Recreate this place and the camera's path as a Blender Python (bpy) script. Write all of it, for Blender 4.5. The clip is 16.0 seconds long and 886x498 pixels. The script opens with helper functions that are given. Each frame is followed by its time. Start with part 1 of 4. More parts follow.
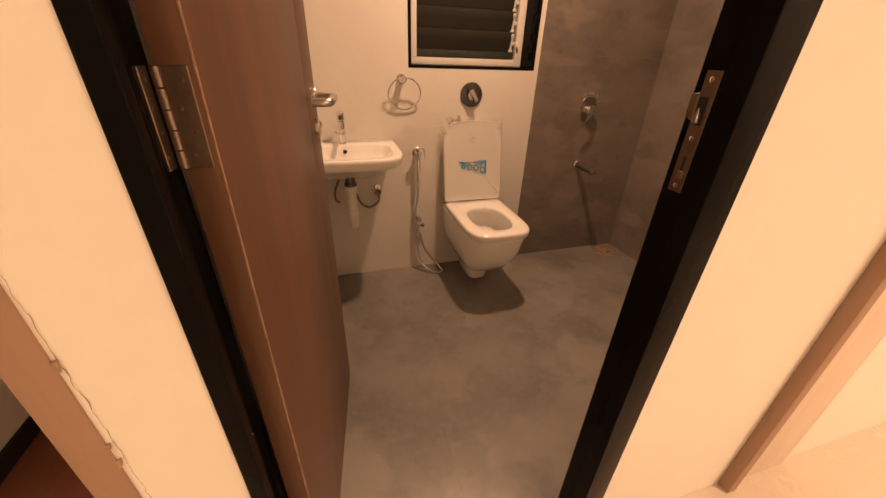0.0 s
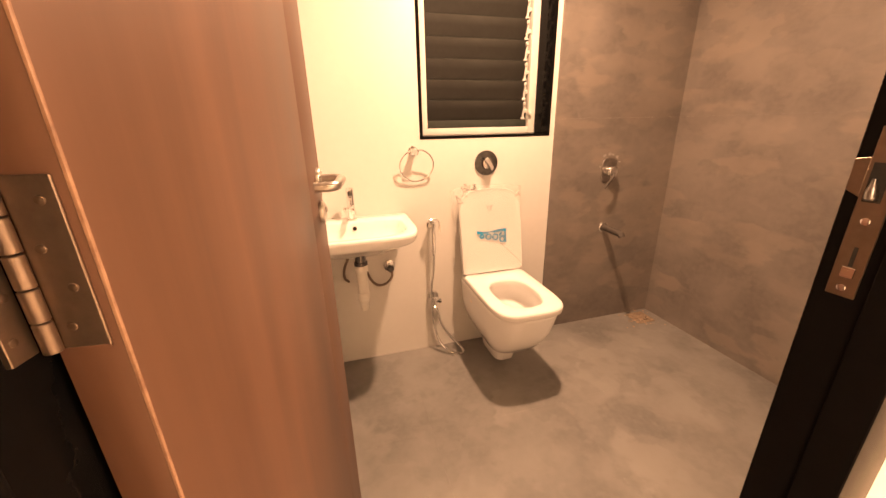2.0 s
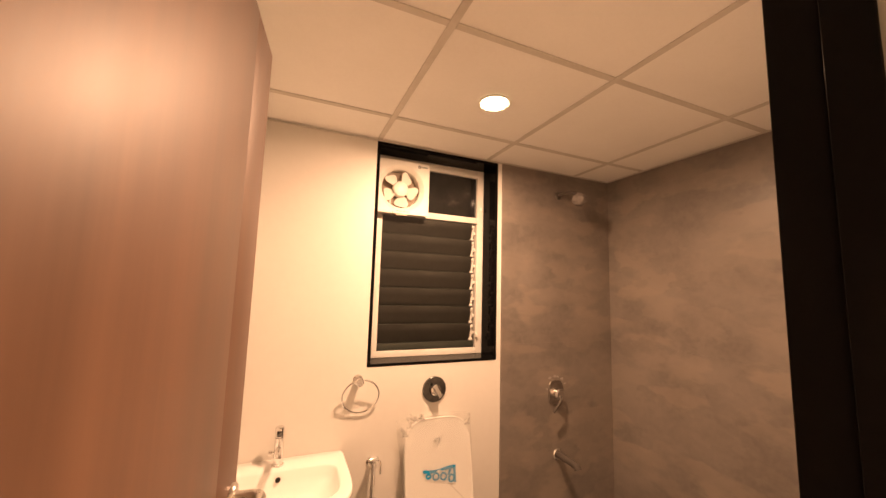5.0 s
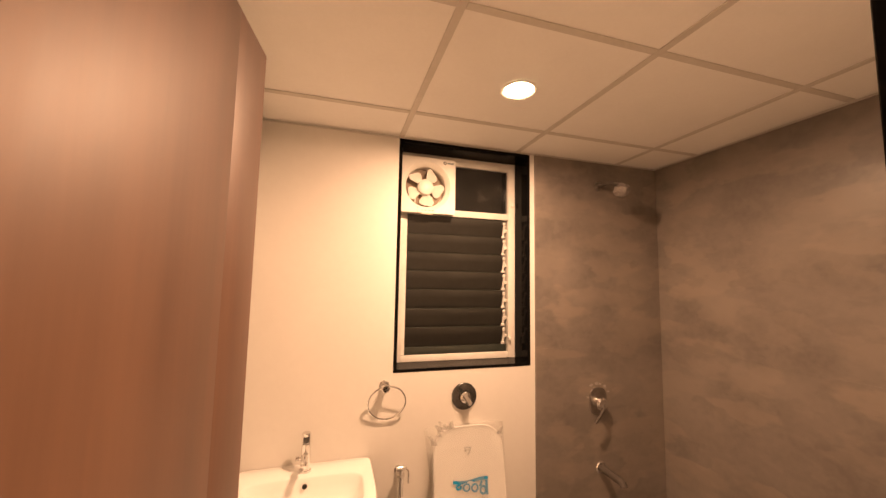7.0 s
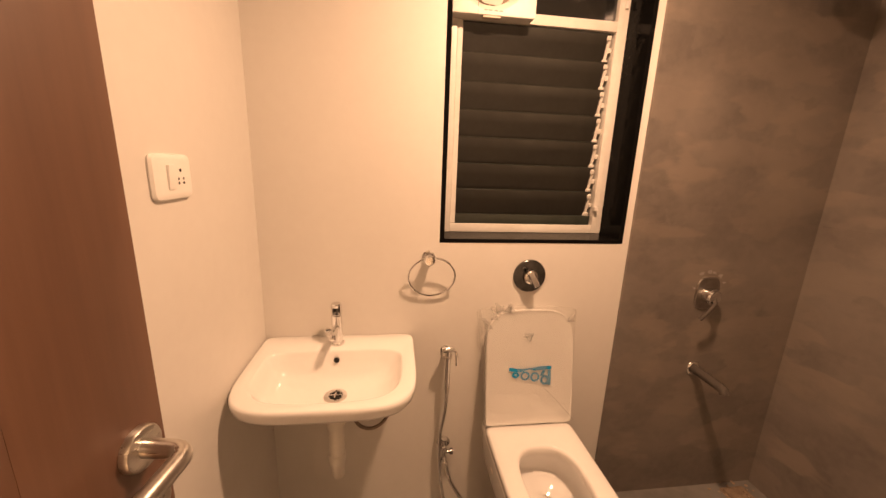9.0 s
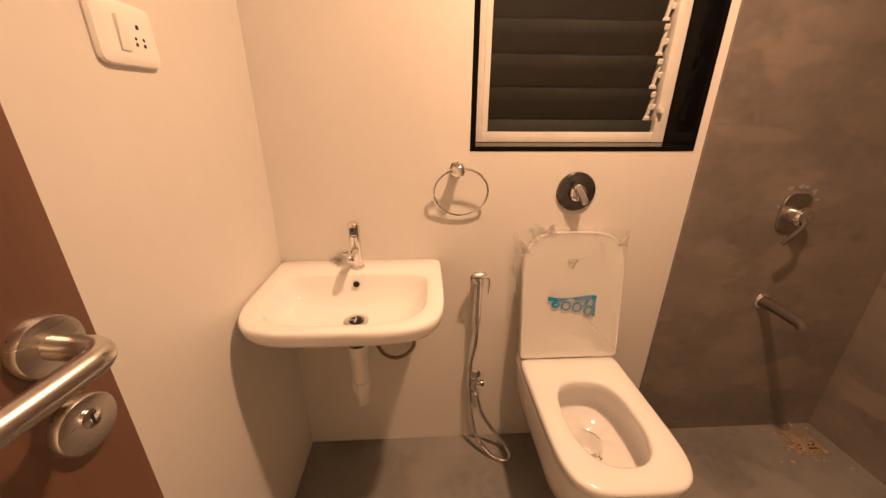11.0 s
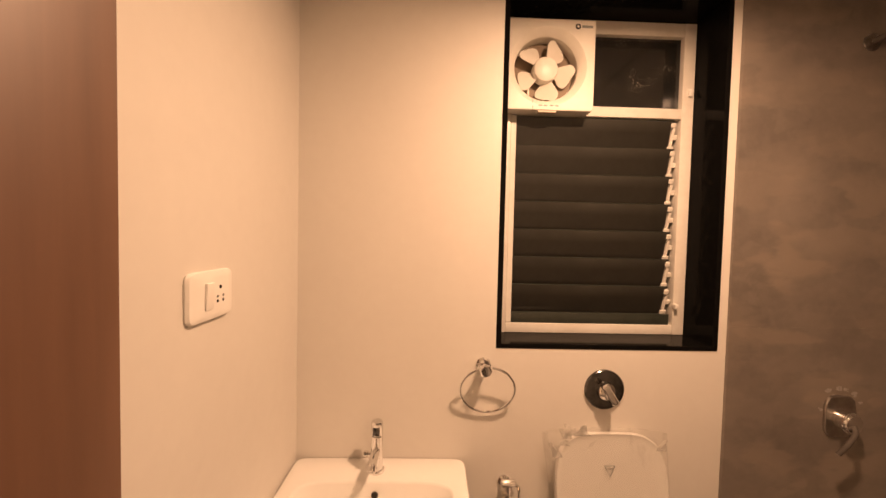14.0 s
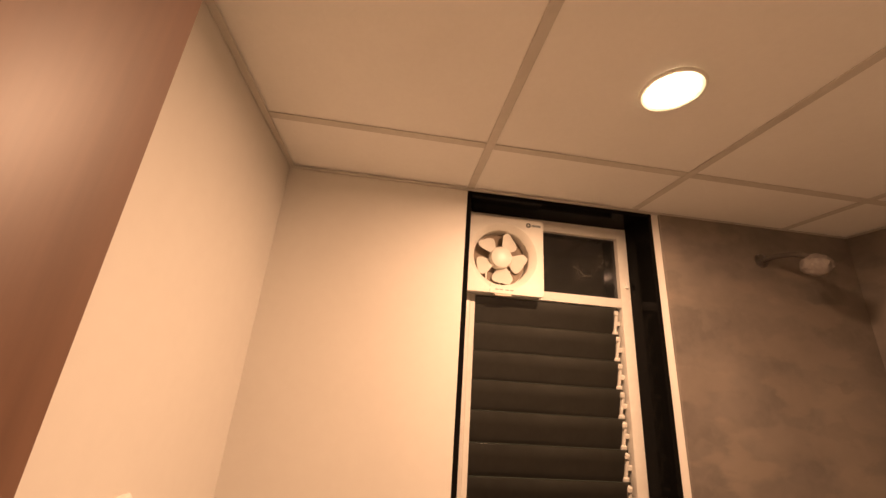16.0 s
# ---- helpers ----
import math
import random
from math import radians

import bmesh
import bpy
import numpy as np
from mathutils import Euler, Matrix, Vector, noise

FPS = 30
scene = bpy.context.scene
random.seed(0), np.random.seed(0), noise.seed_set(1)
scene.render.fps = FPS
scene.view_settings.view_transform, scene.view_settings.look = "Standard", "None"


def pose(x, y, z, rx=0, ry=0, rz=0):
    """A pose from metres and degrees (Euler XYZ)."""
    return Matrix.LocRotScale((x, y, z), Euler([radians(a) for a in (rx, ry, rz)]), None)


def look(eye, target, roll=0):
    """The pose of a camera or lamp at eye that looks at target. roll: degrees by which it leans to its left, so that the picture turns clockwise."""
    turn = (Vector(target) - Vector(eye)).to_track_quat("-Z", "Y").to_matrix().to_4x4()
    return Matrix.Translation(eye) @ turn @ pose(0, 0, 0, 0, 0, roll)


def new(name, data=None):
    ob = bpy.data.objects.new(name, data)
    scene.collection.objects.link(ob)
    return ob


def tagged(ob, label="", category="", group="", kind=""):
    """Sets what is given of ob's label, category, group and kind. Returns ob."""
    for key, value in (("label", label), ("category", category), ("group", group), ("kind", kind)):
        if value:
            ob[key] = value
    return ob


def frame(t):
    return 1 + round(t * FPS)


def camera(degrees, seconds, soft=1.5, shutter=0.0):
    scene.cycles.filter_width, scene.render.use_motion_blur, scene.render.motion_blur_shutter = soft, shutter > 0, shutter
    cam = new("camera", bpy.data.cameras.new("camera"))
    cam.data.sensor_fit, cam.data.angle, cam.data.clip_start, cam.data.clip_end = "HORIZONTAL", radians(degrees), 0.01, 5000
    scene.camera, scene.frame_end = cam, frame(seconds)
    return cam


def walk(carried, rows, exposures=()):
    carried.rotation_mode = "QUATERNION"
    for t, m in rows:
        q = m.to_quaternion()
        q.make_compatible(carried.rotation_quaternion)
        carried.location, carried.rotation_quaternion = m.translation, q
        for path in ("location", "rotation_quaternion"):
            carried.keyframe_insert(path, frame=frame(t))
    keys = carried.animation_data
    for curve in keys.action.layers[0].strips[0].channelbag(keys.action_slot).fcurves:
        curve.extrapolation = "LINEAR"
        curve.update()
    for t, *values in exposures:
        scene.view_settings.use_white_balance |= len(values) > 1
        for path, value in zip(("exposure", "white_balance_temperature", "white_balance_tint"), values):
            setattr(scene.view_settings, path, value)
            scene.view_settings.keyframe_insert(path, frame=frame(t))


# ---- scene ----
cam = camera(101.9, 16.0)
PATH = [
    (0, (0.204, -1.94, 1.199), (0.729, -0.261, 0.249), 2.1),
    (0.5, (0.245, -1.908, 1.19), (0.645, -0.122, 0.383), -0.1),
    (1, (0.246, -1.823, 1.184), (0.628, -0.007, 0.437), -0.5),
    (1.5, (0.222, -1.751, 1.19), (0.685, 0.054, 0.463), -2.1),
    (2, (0.217, -1.729, 1.201), (0.726, 0.092, 0.55), -1.2),
    (2.5, (0.223, -1.71, 1.244), (0.791, 0.136, 0.724), 0.5),
    (3, (0.229, -1.684, 1.291), (0.91, 0.159, 0.918), 1.5),
    (3.5, (0.231, -1.664, 1.346), (0.962, 0.181, 1.098), 2.3),
    (4, (0.238, -1.668, 1.405), (1.029, 0.168, 1.349), 2.0),
    (4.5, (0.234, -1.678, 1.46), (1.035, 0.151, 1.578), 1.9),
    (5, (0.241, -1.692, 1.505), (1.02, 0.137, 1.727), 1.6),
    (7.5, (0.373, -1.586, 1.55), (0.865, 0.347, 1.695), 1.1),
    (8, (0.408, -1.499, 1.510), (0.826, 0.456, 1.514), 1.8),
    (8.5, (0.433, -1.355, 1.454), (0.761, 0.612, 1.302), 2.4),
    (9, (0.446, -1.216, 1.405), (0.708, 0.713, 0.946), 2.1),
    (9.5, (0.480, -1.130, 1.348), (0.546, 0.769, 0.726), -0.8),
    (12, (0.442, -1.085, 1.255), (0.573, 0.767, 0.51), 1.0),
    (12.5, (0.441, -1.086, 1.297), (0.491, 0.823, 0.703), 0.9),
    (13, (0.439, -1.083, 1.354), (0.471, 0.869, 0.923), 1.4),
    (13.5, (0.425, -1.083, 1.412), (0.435, 0.900, 1.153), 0.9),
    (14, (0.402, -1.077, 1.476), (0.455, 0.921, 1.404), 1.3),
    (14.5, (0.373, -1.073, 1.533), (0.436, 0.924, 1.614), 2.4),
    (15, (0.381, -1.08, 1.574), (0.466, 0.899, 1.851), 2.4),
    (15.5, (0.395, -1.081, 1.596), (0.502, 0.864, 2.046), 2.9),
    (16, (0.398, -1.108, 1.634), (0.618, 0.781, 2.254), 4.3),
]
walk(cam, [(t, look(eye, target, roll)) for t, eye, target, roll in PATH],
     exposures=[(0.0, 0.38), (0.5, 0.59), (1.0, 0.88), (1.5, 1.66), (2.0, 1.70), (3.0, 1.5), (5.0, 1.18), (7.5, 0.95), (9.0, 0.70), (12.0, 0.66), (13.25, 0.57), (14.0, 0.55), (16.0, 0.60)])

# ---------------------------------------------------------------- light
LAMP = (0.922, -0.558)          # the recessed lamp of the bathroom
CEIL = 2.222
world = bpy.data.worlds.new("night")
scene.world = world
world.use_nodes = True
world.node_tree.nodes["Background"].inputs["Color"].default_value = (0.010, 0.012, 0.018, 1)
world.node_tree.nodes["Background"].inputs["Strength"].default_value = 0.15
WARM = (1.0, 0.562, 0.325)


def disc_lamp(name, place, watts, size, spread=180, tone=WARM):
    data = bpy.data.lights.new(name, "AREA")
    data.shape, data.size, data.energy, data.color, data.spread = "DISK", size, watts, tone, radians(spread)
    ob = new(name, data)
    ob.matrix_world = pose(*place)
    return ob


disc_lamp("bath_lamp_light", (LAMP[0], LAMP[1], CEIL - 0.012), 17.6, 0.085, 176)
HALL_TONE = (1.0, 0.60, 0.36)
# unseen hall light, set off to the right so it barely fills the bathroom
disc_lamp("unseen_hall_light", (2.5, -3.6, 2.385), 76.0, 1.0, 180, HALL_TONE)
# second hall light, added to brighten the left part; no known source
disc_lamp("unseen_hall_light", (-1.65, -3.2, 2.385), 34.0, 1.0, 180, HALL_TONE)


# ---------------------------------------------------------------- materials
def mat(name, color, rough=0.5, metal=0.0, var=None, scale=4.0, grain=60.0, bump=0.0, bump_scale=80.0, stretch=(1, 1, 1),
        rough_var=0.0, spread=0.0, detail=6, distort=0.0, coat=0.0, transmission=0.0, ior=1.45, alpha=1.0):
    """Procedural surface: a base colour that wanders to var at two scales, roughness that wanders too, and a fine bump."""
    m = bpy.data.materials.new(name)
    m.use_nodes = True
    n, l = m.node_tree.nodes, m.node_tree.links
    p = n["Principled BSDF"]
    p.inputs["Base Color"].default_value = (*color, 1)
    p.inputs["Roughness"].default_value = rough
    p.inputs["Metallic"].default_value = metal
    p.inputs["Coat Weight"].default_value = coat
    p.inputs["Transmission Weight"].default_value = transmission
    p.inputs["IOR"].default_value = ior
    p.inputs["Alpha"].default_value = alpha
    co = n.new("ShaderNodeTexCoord")
    mp = n.new("ShaderNodeMapping")
    mp.inputs["Scale"].default_value = stretch
    l.new(co.outputs["Object"], mp.inputs["Vector"])
    if var:
        big, small, mix = n.new("ShaderNodeTexNoise"), n.new("ShaderNodeTexNoise"), n.new("ShaderNodeMix")
        big.inputs["Scale"].default_value, small.inputs["Scale"].default_value = scale, grain
        big.inputs["Detail"].default_value, small.inputs["Detail"].default_value = detail, 4
        big.inputs["Distortion"].default_value = distort
        big.inputs["Roughness"].default_value = 0.62
        l.new(mp.outputs["Vector"], big.inputs["Vector"])
        l.new(mp.outputs["Vector"], small.inputs["Vector"])
        add = n.new("ShaderNodeMath")
        add.operation = "MULTIPLY_ADD"
        add.inputs[1].default_value = 0.35
        l.new(small.outputs["Fac"], add.inputs[0])
        l.new(big.outputs["Fac"], add.inputs[2])
        ramp = n.new("ShaderNodeMapRange")
        ramp.inputs["From Min"].default_value, ramp.inputs["From Max"].default_value = 0.48, 0.88
        l.new(add.outputs[0], ramp.inputs["Value"])
        mix.data_type = "RGBA"
        mix.inputs["A"].default_value, mix.inputs["B"].default_value = (*color, 1), (*var, 1)
        l.new(ramp.outputs["Result"], mix.inputs["Factor"])
        out = mix.outputs["Result"]
        if spread:
            info, hue, mr = n.new("ShaderNodeObjectInfo"), n.new("ShaderNodeHueSaturation"), n.new("ShaderNodeMapRange")
            mr.inputs["To Min"].default_value, mr.inputs["To Max"].default_value = 1 - spread, 1 + spread
            l.new(info.outputs["Random"], mr.inputs["Value"])
            l.new(mr.outputs["Result"], hue.inputs["Value"])
            l.new(out, hue.inputs["Color"])
            out = hue.outputs["Color"]
        l.new(out, p.inputs["Base Color"])
        if rough_var:
            rr = n.new("ShaderNodeMapRange")
            rr.inputs["To Min"].default_value, rr.inputs["To Max"].default_value = rough - rough_var, rough + rough_var
            l.new(add.outputs[0], rr.inputs["Value"])
            l.new(rr.outputs["Result"], p.inputs["Roughness"])
    if bump:
        t, b = n.new("ShaderNodeTexNoise"), n.new("ShaderNodeBump")
        t.inputs["Scale"].default_value, t.inputs["Detail"].default_value = bump_scale, 5
        b.inputs["Strength"].default_value, b.inputs["Distance"].default_value = bump, 0.002
        l.new(mp.outputs["Vector"], t.inputs["Vector"])
        l.new(t.outputs["Fac"], b.inputs["Height"])
        l.new(b.outputs["Normal"], p.inputs["Normal"])
    return m


PAINT = mat("wall_paint", (0.71, 0.685, 0.64), 0.40, var=(0.67, 0.645, 0.60), scale=1.6, grain=30, bump=0.12, bump_scale=14, rough_var=0.06)
HALL_PAINT = mat("hall_paint", (0.80, 0.78, 0.73), 0.6, var=(0.77, 0.75, 0.69), scale=2, grain=40, bump=0.1, bump_scale=30)
def trowelled(name, dark, light, warm, mottle, dabs, flat, rough):
    """Trowelled cement look that runs on from tile to tile: soft mottles, flat dabs of a warmer tone, fine grain."""
    m = mat(name, dark, rough)
    n, l = m.node_tree.nodes, m.node_tree.links
    p, geo = n["Principled BSDF"], n.new("ShaderNodeNewGeometry")

    def cloud(scale, detail, lo, hi, squeeze=1.0, distort=0.0, shift=0.0):
        mp, t, r = n.new("ShaderNodeMapping"), n.new("ShaderNodeTexNoise"), n.new("ShaderNodeMapRange")
        mp.inputs["Scale"].default_value = (1, 1, squeeze)
        mp.inputs["Location"].default_value = (shift, shift * 0.7, shift * 1.3)
        t.inputs["Scale"].default_value, t.inputs["Detail"].default_value, t.inputs["Distortion"].default_value = scale, detail, distort
        r.inputs["From Min"].default_value, r.inputs["From Max"].default_value = lo, hi
        r.interpolation_type = "SMOOTHSTEP"
        l.new(geo.outputs["Position"], mp.inputs["Vector"])
        l.new(mp.outputs["Vector"], t.inputs["Vector"])
        l.new(t.outputs["Fac"], r.inputs["Value"])
        return r.outputs["Result"]

    def blend(fac, a, b, strength):
        k, x = n.new("ShaderNodeMath"), n.new("ShaderNodeMix")
        k.operation, x.data_type = "MULTIPLY", "RGBA"
        k.inputs[1].default_value = strength
        l.new(fac, k.inputs[0])
        l.new(k.outputs[0], x.inputs["Factor"])
        for key, value in (("A", a), ("B", b)):
            if isinstance(value, tuple):
                x.inputs[key].default_value = (*value, 1)
            else:
                l.new(value, x.inputs[key])
        return x.outputs["Result"]

    def dabbed(scale, squeeze, lo, hi, shift, ragged):
        """Flat dabs with ragged soft edges, each of its own tone."""
        mp, w, a, v, sep, r = (n.new(kind) for kind in ("ShaderNodeMapping", "ShaderNodeTexNoise", "ShaderNodeVectorMath", "ShaderNodeTexVoronoi",
                                                        "ShaderNodeSeparateColor", "ShaderNodeMapRange"))
        mp.inputs["Scale"].default_value = (1, 1, squeeze)
        mp.inputs["Location"].default_value = (shift, shift * 1.7, shift * 0.6)
        w.inputs["Scale"].default_value, w.inputs["Detail"].default_value = scale * 1.5, 4
        a.operation = "MULTIPLY_ADD"
        a.inputs[1].default_value = (ragged, ragged, ragged)
        v.feature = "SMOOTH_F1"
        v.inputs["Scale"].default_value, v.inputs["Smoothness"].default_value = scale, 0.55
        r.inputs["From Min"].default_value, r.inputs["From Max"].default_value = lo, hi
        l.new(geo.outputs["Position"], mp.inputs["Vector"])
        l.new(mp.outputs["Vector"], w.inputs["Vector"])
        l.new(w.outputs["Color"], a.inputs[0])
        l.new(mp.outputs["Vector"], a.inputs[2])
        l.new(a.outputs[0], v.inputs["Vector"])
        l.new(v.outputs["Color"], sep.inputs[0])
        l.new(sep.outputs[0], r.inputs["Value"])
        return r.outputs["Result"]

    c = blend(cloud(mottle, 3, 0.32, 0.68, flat ** 0.3), dark, light, 0.75)
    c = blend(dabbed(dabs, flat, 0.42, 0.92, 5.3, 0.30), c, warm, 0.50)
    c = blend(dabbed(dabs * 1.4, flat ** 0.7, 0.45, 0.95, 9.1, 0.30), c, dark, 0.45)
    c = blend(cloud(mottle * 5.5, 5, 0.50, 0.66, flat ** 0.3, 0.4, 23.0), c, light, 0.28)
    fine = cloud(38, 6, 0.3, 0.7)
    c = blend(fine, c, light, 0.22)
    l.new(c, p.inputs["Base Color"])
    rr, b = n.new("ShaderNodeMapRange"), n.new("ShaderNodeBump")
    rr.inputs["To Min"].default_value, rr.inputs["To Max"].default_value = rough - 0.07, rough + 0.08
    l.new(cloud(mottle * 1.7, 4, 0.3, 0.7, 1.0, 0.0, 2.0), rr.inputs["Value"])
    l.new(rr.outputs["Result"], p.inputs["Roughness"])
    b.inputs["Strength"].default_value, b.inputs["Distance"].default_value = 0.10, 0.002
    l.new(fine, b.inputs["Height"])
    l.new(b.outputs["Normal"], p.inputs["Normal"])
    return m


CEMENT = trowelled("cement_tile", (0.132, 0.115, 0.101), (0.222, 0.192, 0.167), (0.286, 0.236, 0.190), 2.8, 4.6, 2.3, 0.46)
FLOOR_TILE = trowelled("floor_tile", (0.156, 0.148, 0.138), (0.268, 0.254, 0.236), (0.330, 0.308, 0.280), 3.0, 4.6, 1.0, 0.36)
GROUT = mat("grout", (0.20, 0.20, 0.20), 0.9, var=(0.26, 0.26, 0.25), scale=20)
BOARD = mat("ceiling_board", (0.88, 0.865, 0.83), 0.75, var=(0.83, 0.815, 0.78), scale=3, grain=90, bump=0.15, bump_scale=120)
TBAR = mat("ceiling_t_bar", (0.62, 0.59, 0.54), 0.5, var=(0.55, 0.52, 0.47), scale=8)
GRANITE = mat("black_granite", (0.0045, 0.0043, 0.0042), 0.10, var=(0.0062, 0.0058, 0.0054), scale=60, grain=200, rough_var=0.012, ior=1.11)
WOOD = mat("door_laminate", (0.076, 0.035, 0.019), 0.47, var=(0.152, 0.075, 0.043), scale=1.7, grain=9, bump=0.04, bump_scale=40,
           stretch=(2.6, 2.6, 0.20), rough_var=0.06, ior=1.62, distort=0.5)
LIPPING = mat("door_lipping", (0.088, 0.041, 0.023), 0.47, var=(0.140, 0.070, 0.041), scale=3.4, grain=36, stretch=(2.6, 2.6, 0.16), rough_var=0.05, ior=1.62)


def add_knots(m, colour, amount):
    """Small dark knots and short streaks, scattered and drawn out along the grain."""
    n, l = m.node_tree.nodes, m.node_tree.links
    p, co, mp = n["Principled BSDF"], n.new("ShaderNodeTexCoord"), n.new("ShaderNodeMapping")
    v, w, r, k, x = n.new("ShaderNodeTexVoronoi"), n.new("ShaderNodeTexNoise"), n.new("ShaderNodeMapRange"), n.new("ShaderNodeMath"), n.new("ShaderNodeMix")
    mp.inputs["Scale"].default_value = (1, 1, 0.34)
    w.inputs["Scale"].default_value, w.inputs["Detail"].default_value = 16, 4
    v.inputs["Scale"].default_value = 5.5
    r.inputs["From Min"].default_value, r.inputs["From Max"].default_value = 0.20, 0.02
    k.operation, x.data_type = "MULTIPLY", "RGBA"
    k.inputs[1].default_value = amount
    add = n.new("ShaderNodeMix")
    add.data_type = "VECTOR"
    add.inputs["Factor"].default_value = 0.10
    l.new(co.outputs["Object"], mp.inputs["Vector"])
    l.new(mp.outputs["Vector"], w.inputs["Vector"])
    l.new(mp.outputs["Vector"], add.inputs["A"])
    l.new(w.outputs["Color"], add.inputs["B"])
    l.new(add.outputs["Result"], v.inputs["Vector"])
    l.new(v.outputs["Distance"], r.inputs["Value"])
    l.new(r.outputs["Result"], k.inputs[0])
    l.new(k.outputs[0], x.inputs["Factor"])
    l.new(p.inputs["Base Color"].links[0].from_socket, x.inputs["A"])
    x.inputs["B"].default_value = (*colour, 1)
    l.new(x.outputs["Result"], p.inputs["Base Color"])


add_knots(WOOD, (0.050, 0.022, 0.012), 0.55)
FLAP = mat("fan_shutter", (0.30, 0.235, 0.17), 0.6, var=(0.24, 0.18, 0.13), scale=20)
EDGE_BAND = mat("pale_edge_band", (0.145, 0.072, 0.042), 0.4, var=(0.44, 0.28, 0.18), scale=26, grain=70)
STEEL = mat("brushed_steel", (0.62, 0.59, 0.55), 0.27, 1.0, var=(0.52, 0.49, 0.45), scale=30, grain=200, stretch=(1, 1, 8), rough_var=0.06)
BRASS = mat("aged_steel_hinge", (0.27, 0.21, 0.165), 0.42, 1.0, var=(0.20, 0.155, 0.12), scale=25, grain=150, rough_var=0.1)
STRIKE = mat("strike_plate_steel", (0.22, 0.165, 0.122), 0.42, 1.0, var=(0.18, 0.135, 0.10), scale=40, grain=150, rough_var=0.1)
CHROME = mat("chrome", (0.80, 0.79, 0.78), 0.07, 1.0, var=(0.74, 0.73, 0.72), scale=30, rough_var=0.02)
SATIN = mat("satin_chrome", (0.17, 0.16, 0.15), 0.28, 1.0, var=(0.36, 0.34, 0.32), scale=30, rough_var=0.05)
FOGGED = mat("fogged_chrome", (0.40, 0.37, 0.34), 0.32, 1.0, var=(0.30, 0.28, 0.26), scale=30, rough_var=0.06)
DARK_CHROME = mat("dark_chrome_film", (0.16, 0.155, 0.15), 0.16, 1.0, var=(0.10, 0.10, 0.10), scale=30, rough_var=0.05)
CERAMIC = mat("white_ceramic", (0.86, 0.85, 0.83), 0.08, var=(0.84, 0.83, 0.80), scale=3, coat=0.4)
SEAT = mat("white_seat_plastic", (0.85, 0.84, 0.81), 0.16, var=(0.83, 0.81, 0.78), scale=4)
PVC = mat("white_pvc", (0.78, 0.76, 0.71), 0.35, var=(0.70, 0.67, 0.60), scale=14, grain=60, bump=0.05)
PLASTIC = mat("white_switch_plastic", (0.84, 0.82, 0.78), 0.28, var=(0.82, 0.80, 0.76), scale=10)
FAN_WHITE = mat("fan_plastic", (0.80, 0.78, 0.72), 0.38, var=(0.76, 0.73, 0.66), scale=12)
ALU = mat("white_aluminium", (0.76, 0.74, 0.69), 0.38, var=(0.68, 0.65, 0.59), scale=10, grain=60)
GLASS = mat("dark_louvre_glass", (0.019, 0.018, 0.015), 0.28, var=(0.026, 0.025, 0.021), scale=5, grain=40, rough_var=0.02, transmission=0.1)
GLASS_EDGE = mat("louvre_edge_green", (0.040, 0.046, 0.038), 0.30, var=(0.026, 0.031, 0.025), scale=20)


def lighten_rim(m, low, high, colour, amount):
    """A paler tone along the upper rim of a blade, uneven and fading downwards."""
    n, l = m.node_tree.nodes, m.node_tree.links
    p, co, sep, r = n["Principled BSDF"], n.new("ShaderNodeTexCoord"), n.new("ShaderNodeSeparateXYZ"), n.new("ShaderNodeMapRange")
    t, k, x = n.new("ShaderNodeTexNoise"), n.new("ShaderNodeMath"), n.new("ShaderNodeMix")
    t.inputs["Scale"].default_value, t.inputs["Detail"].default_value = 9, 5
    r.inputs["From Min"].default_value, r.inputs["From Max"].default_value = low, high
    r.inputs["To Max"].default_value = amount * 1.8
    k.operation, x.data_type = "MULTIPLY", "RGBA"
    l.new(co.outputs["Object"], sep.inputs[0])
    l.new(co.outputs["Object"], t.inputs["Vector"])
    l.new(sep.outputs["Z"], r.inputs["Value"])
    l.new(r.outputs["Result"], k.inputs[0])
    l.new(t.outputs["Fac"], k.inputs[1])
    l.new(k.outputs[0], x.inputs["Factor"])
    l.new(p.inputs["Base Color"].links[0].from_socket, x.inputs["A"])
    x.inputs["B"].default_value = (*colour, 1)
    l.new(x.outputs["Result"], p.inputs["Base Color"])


lighten_rim(GLASS, 0.010, 0.050, (0.075, 0.075, 0.066), 0.55)
PANE = mat("dirty_window_pane", (0.018, 0.019, 0.019), 0.08, var=(0.042, 0.040, 0.036), scale=11, grain=60, rough_var=0.08, transmission=0.3)


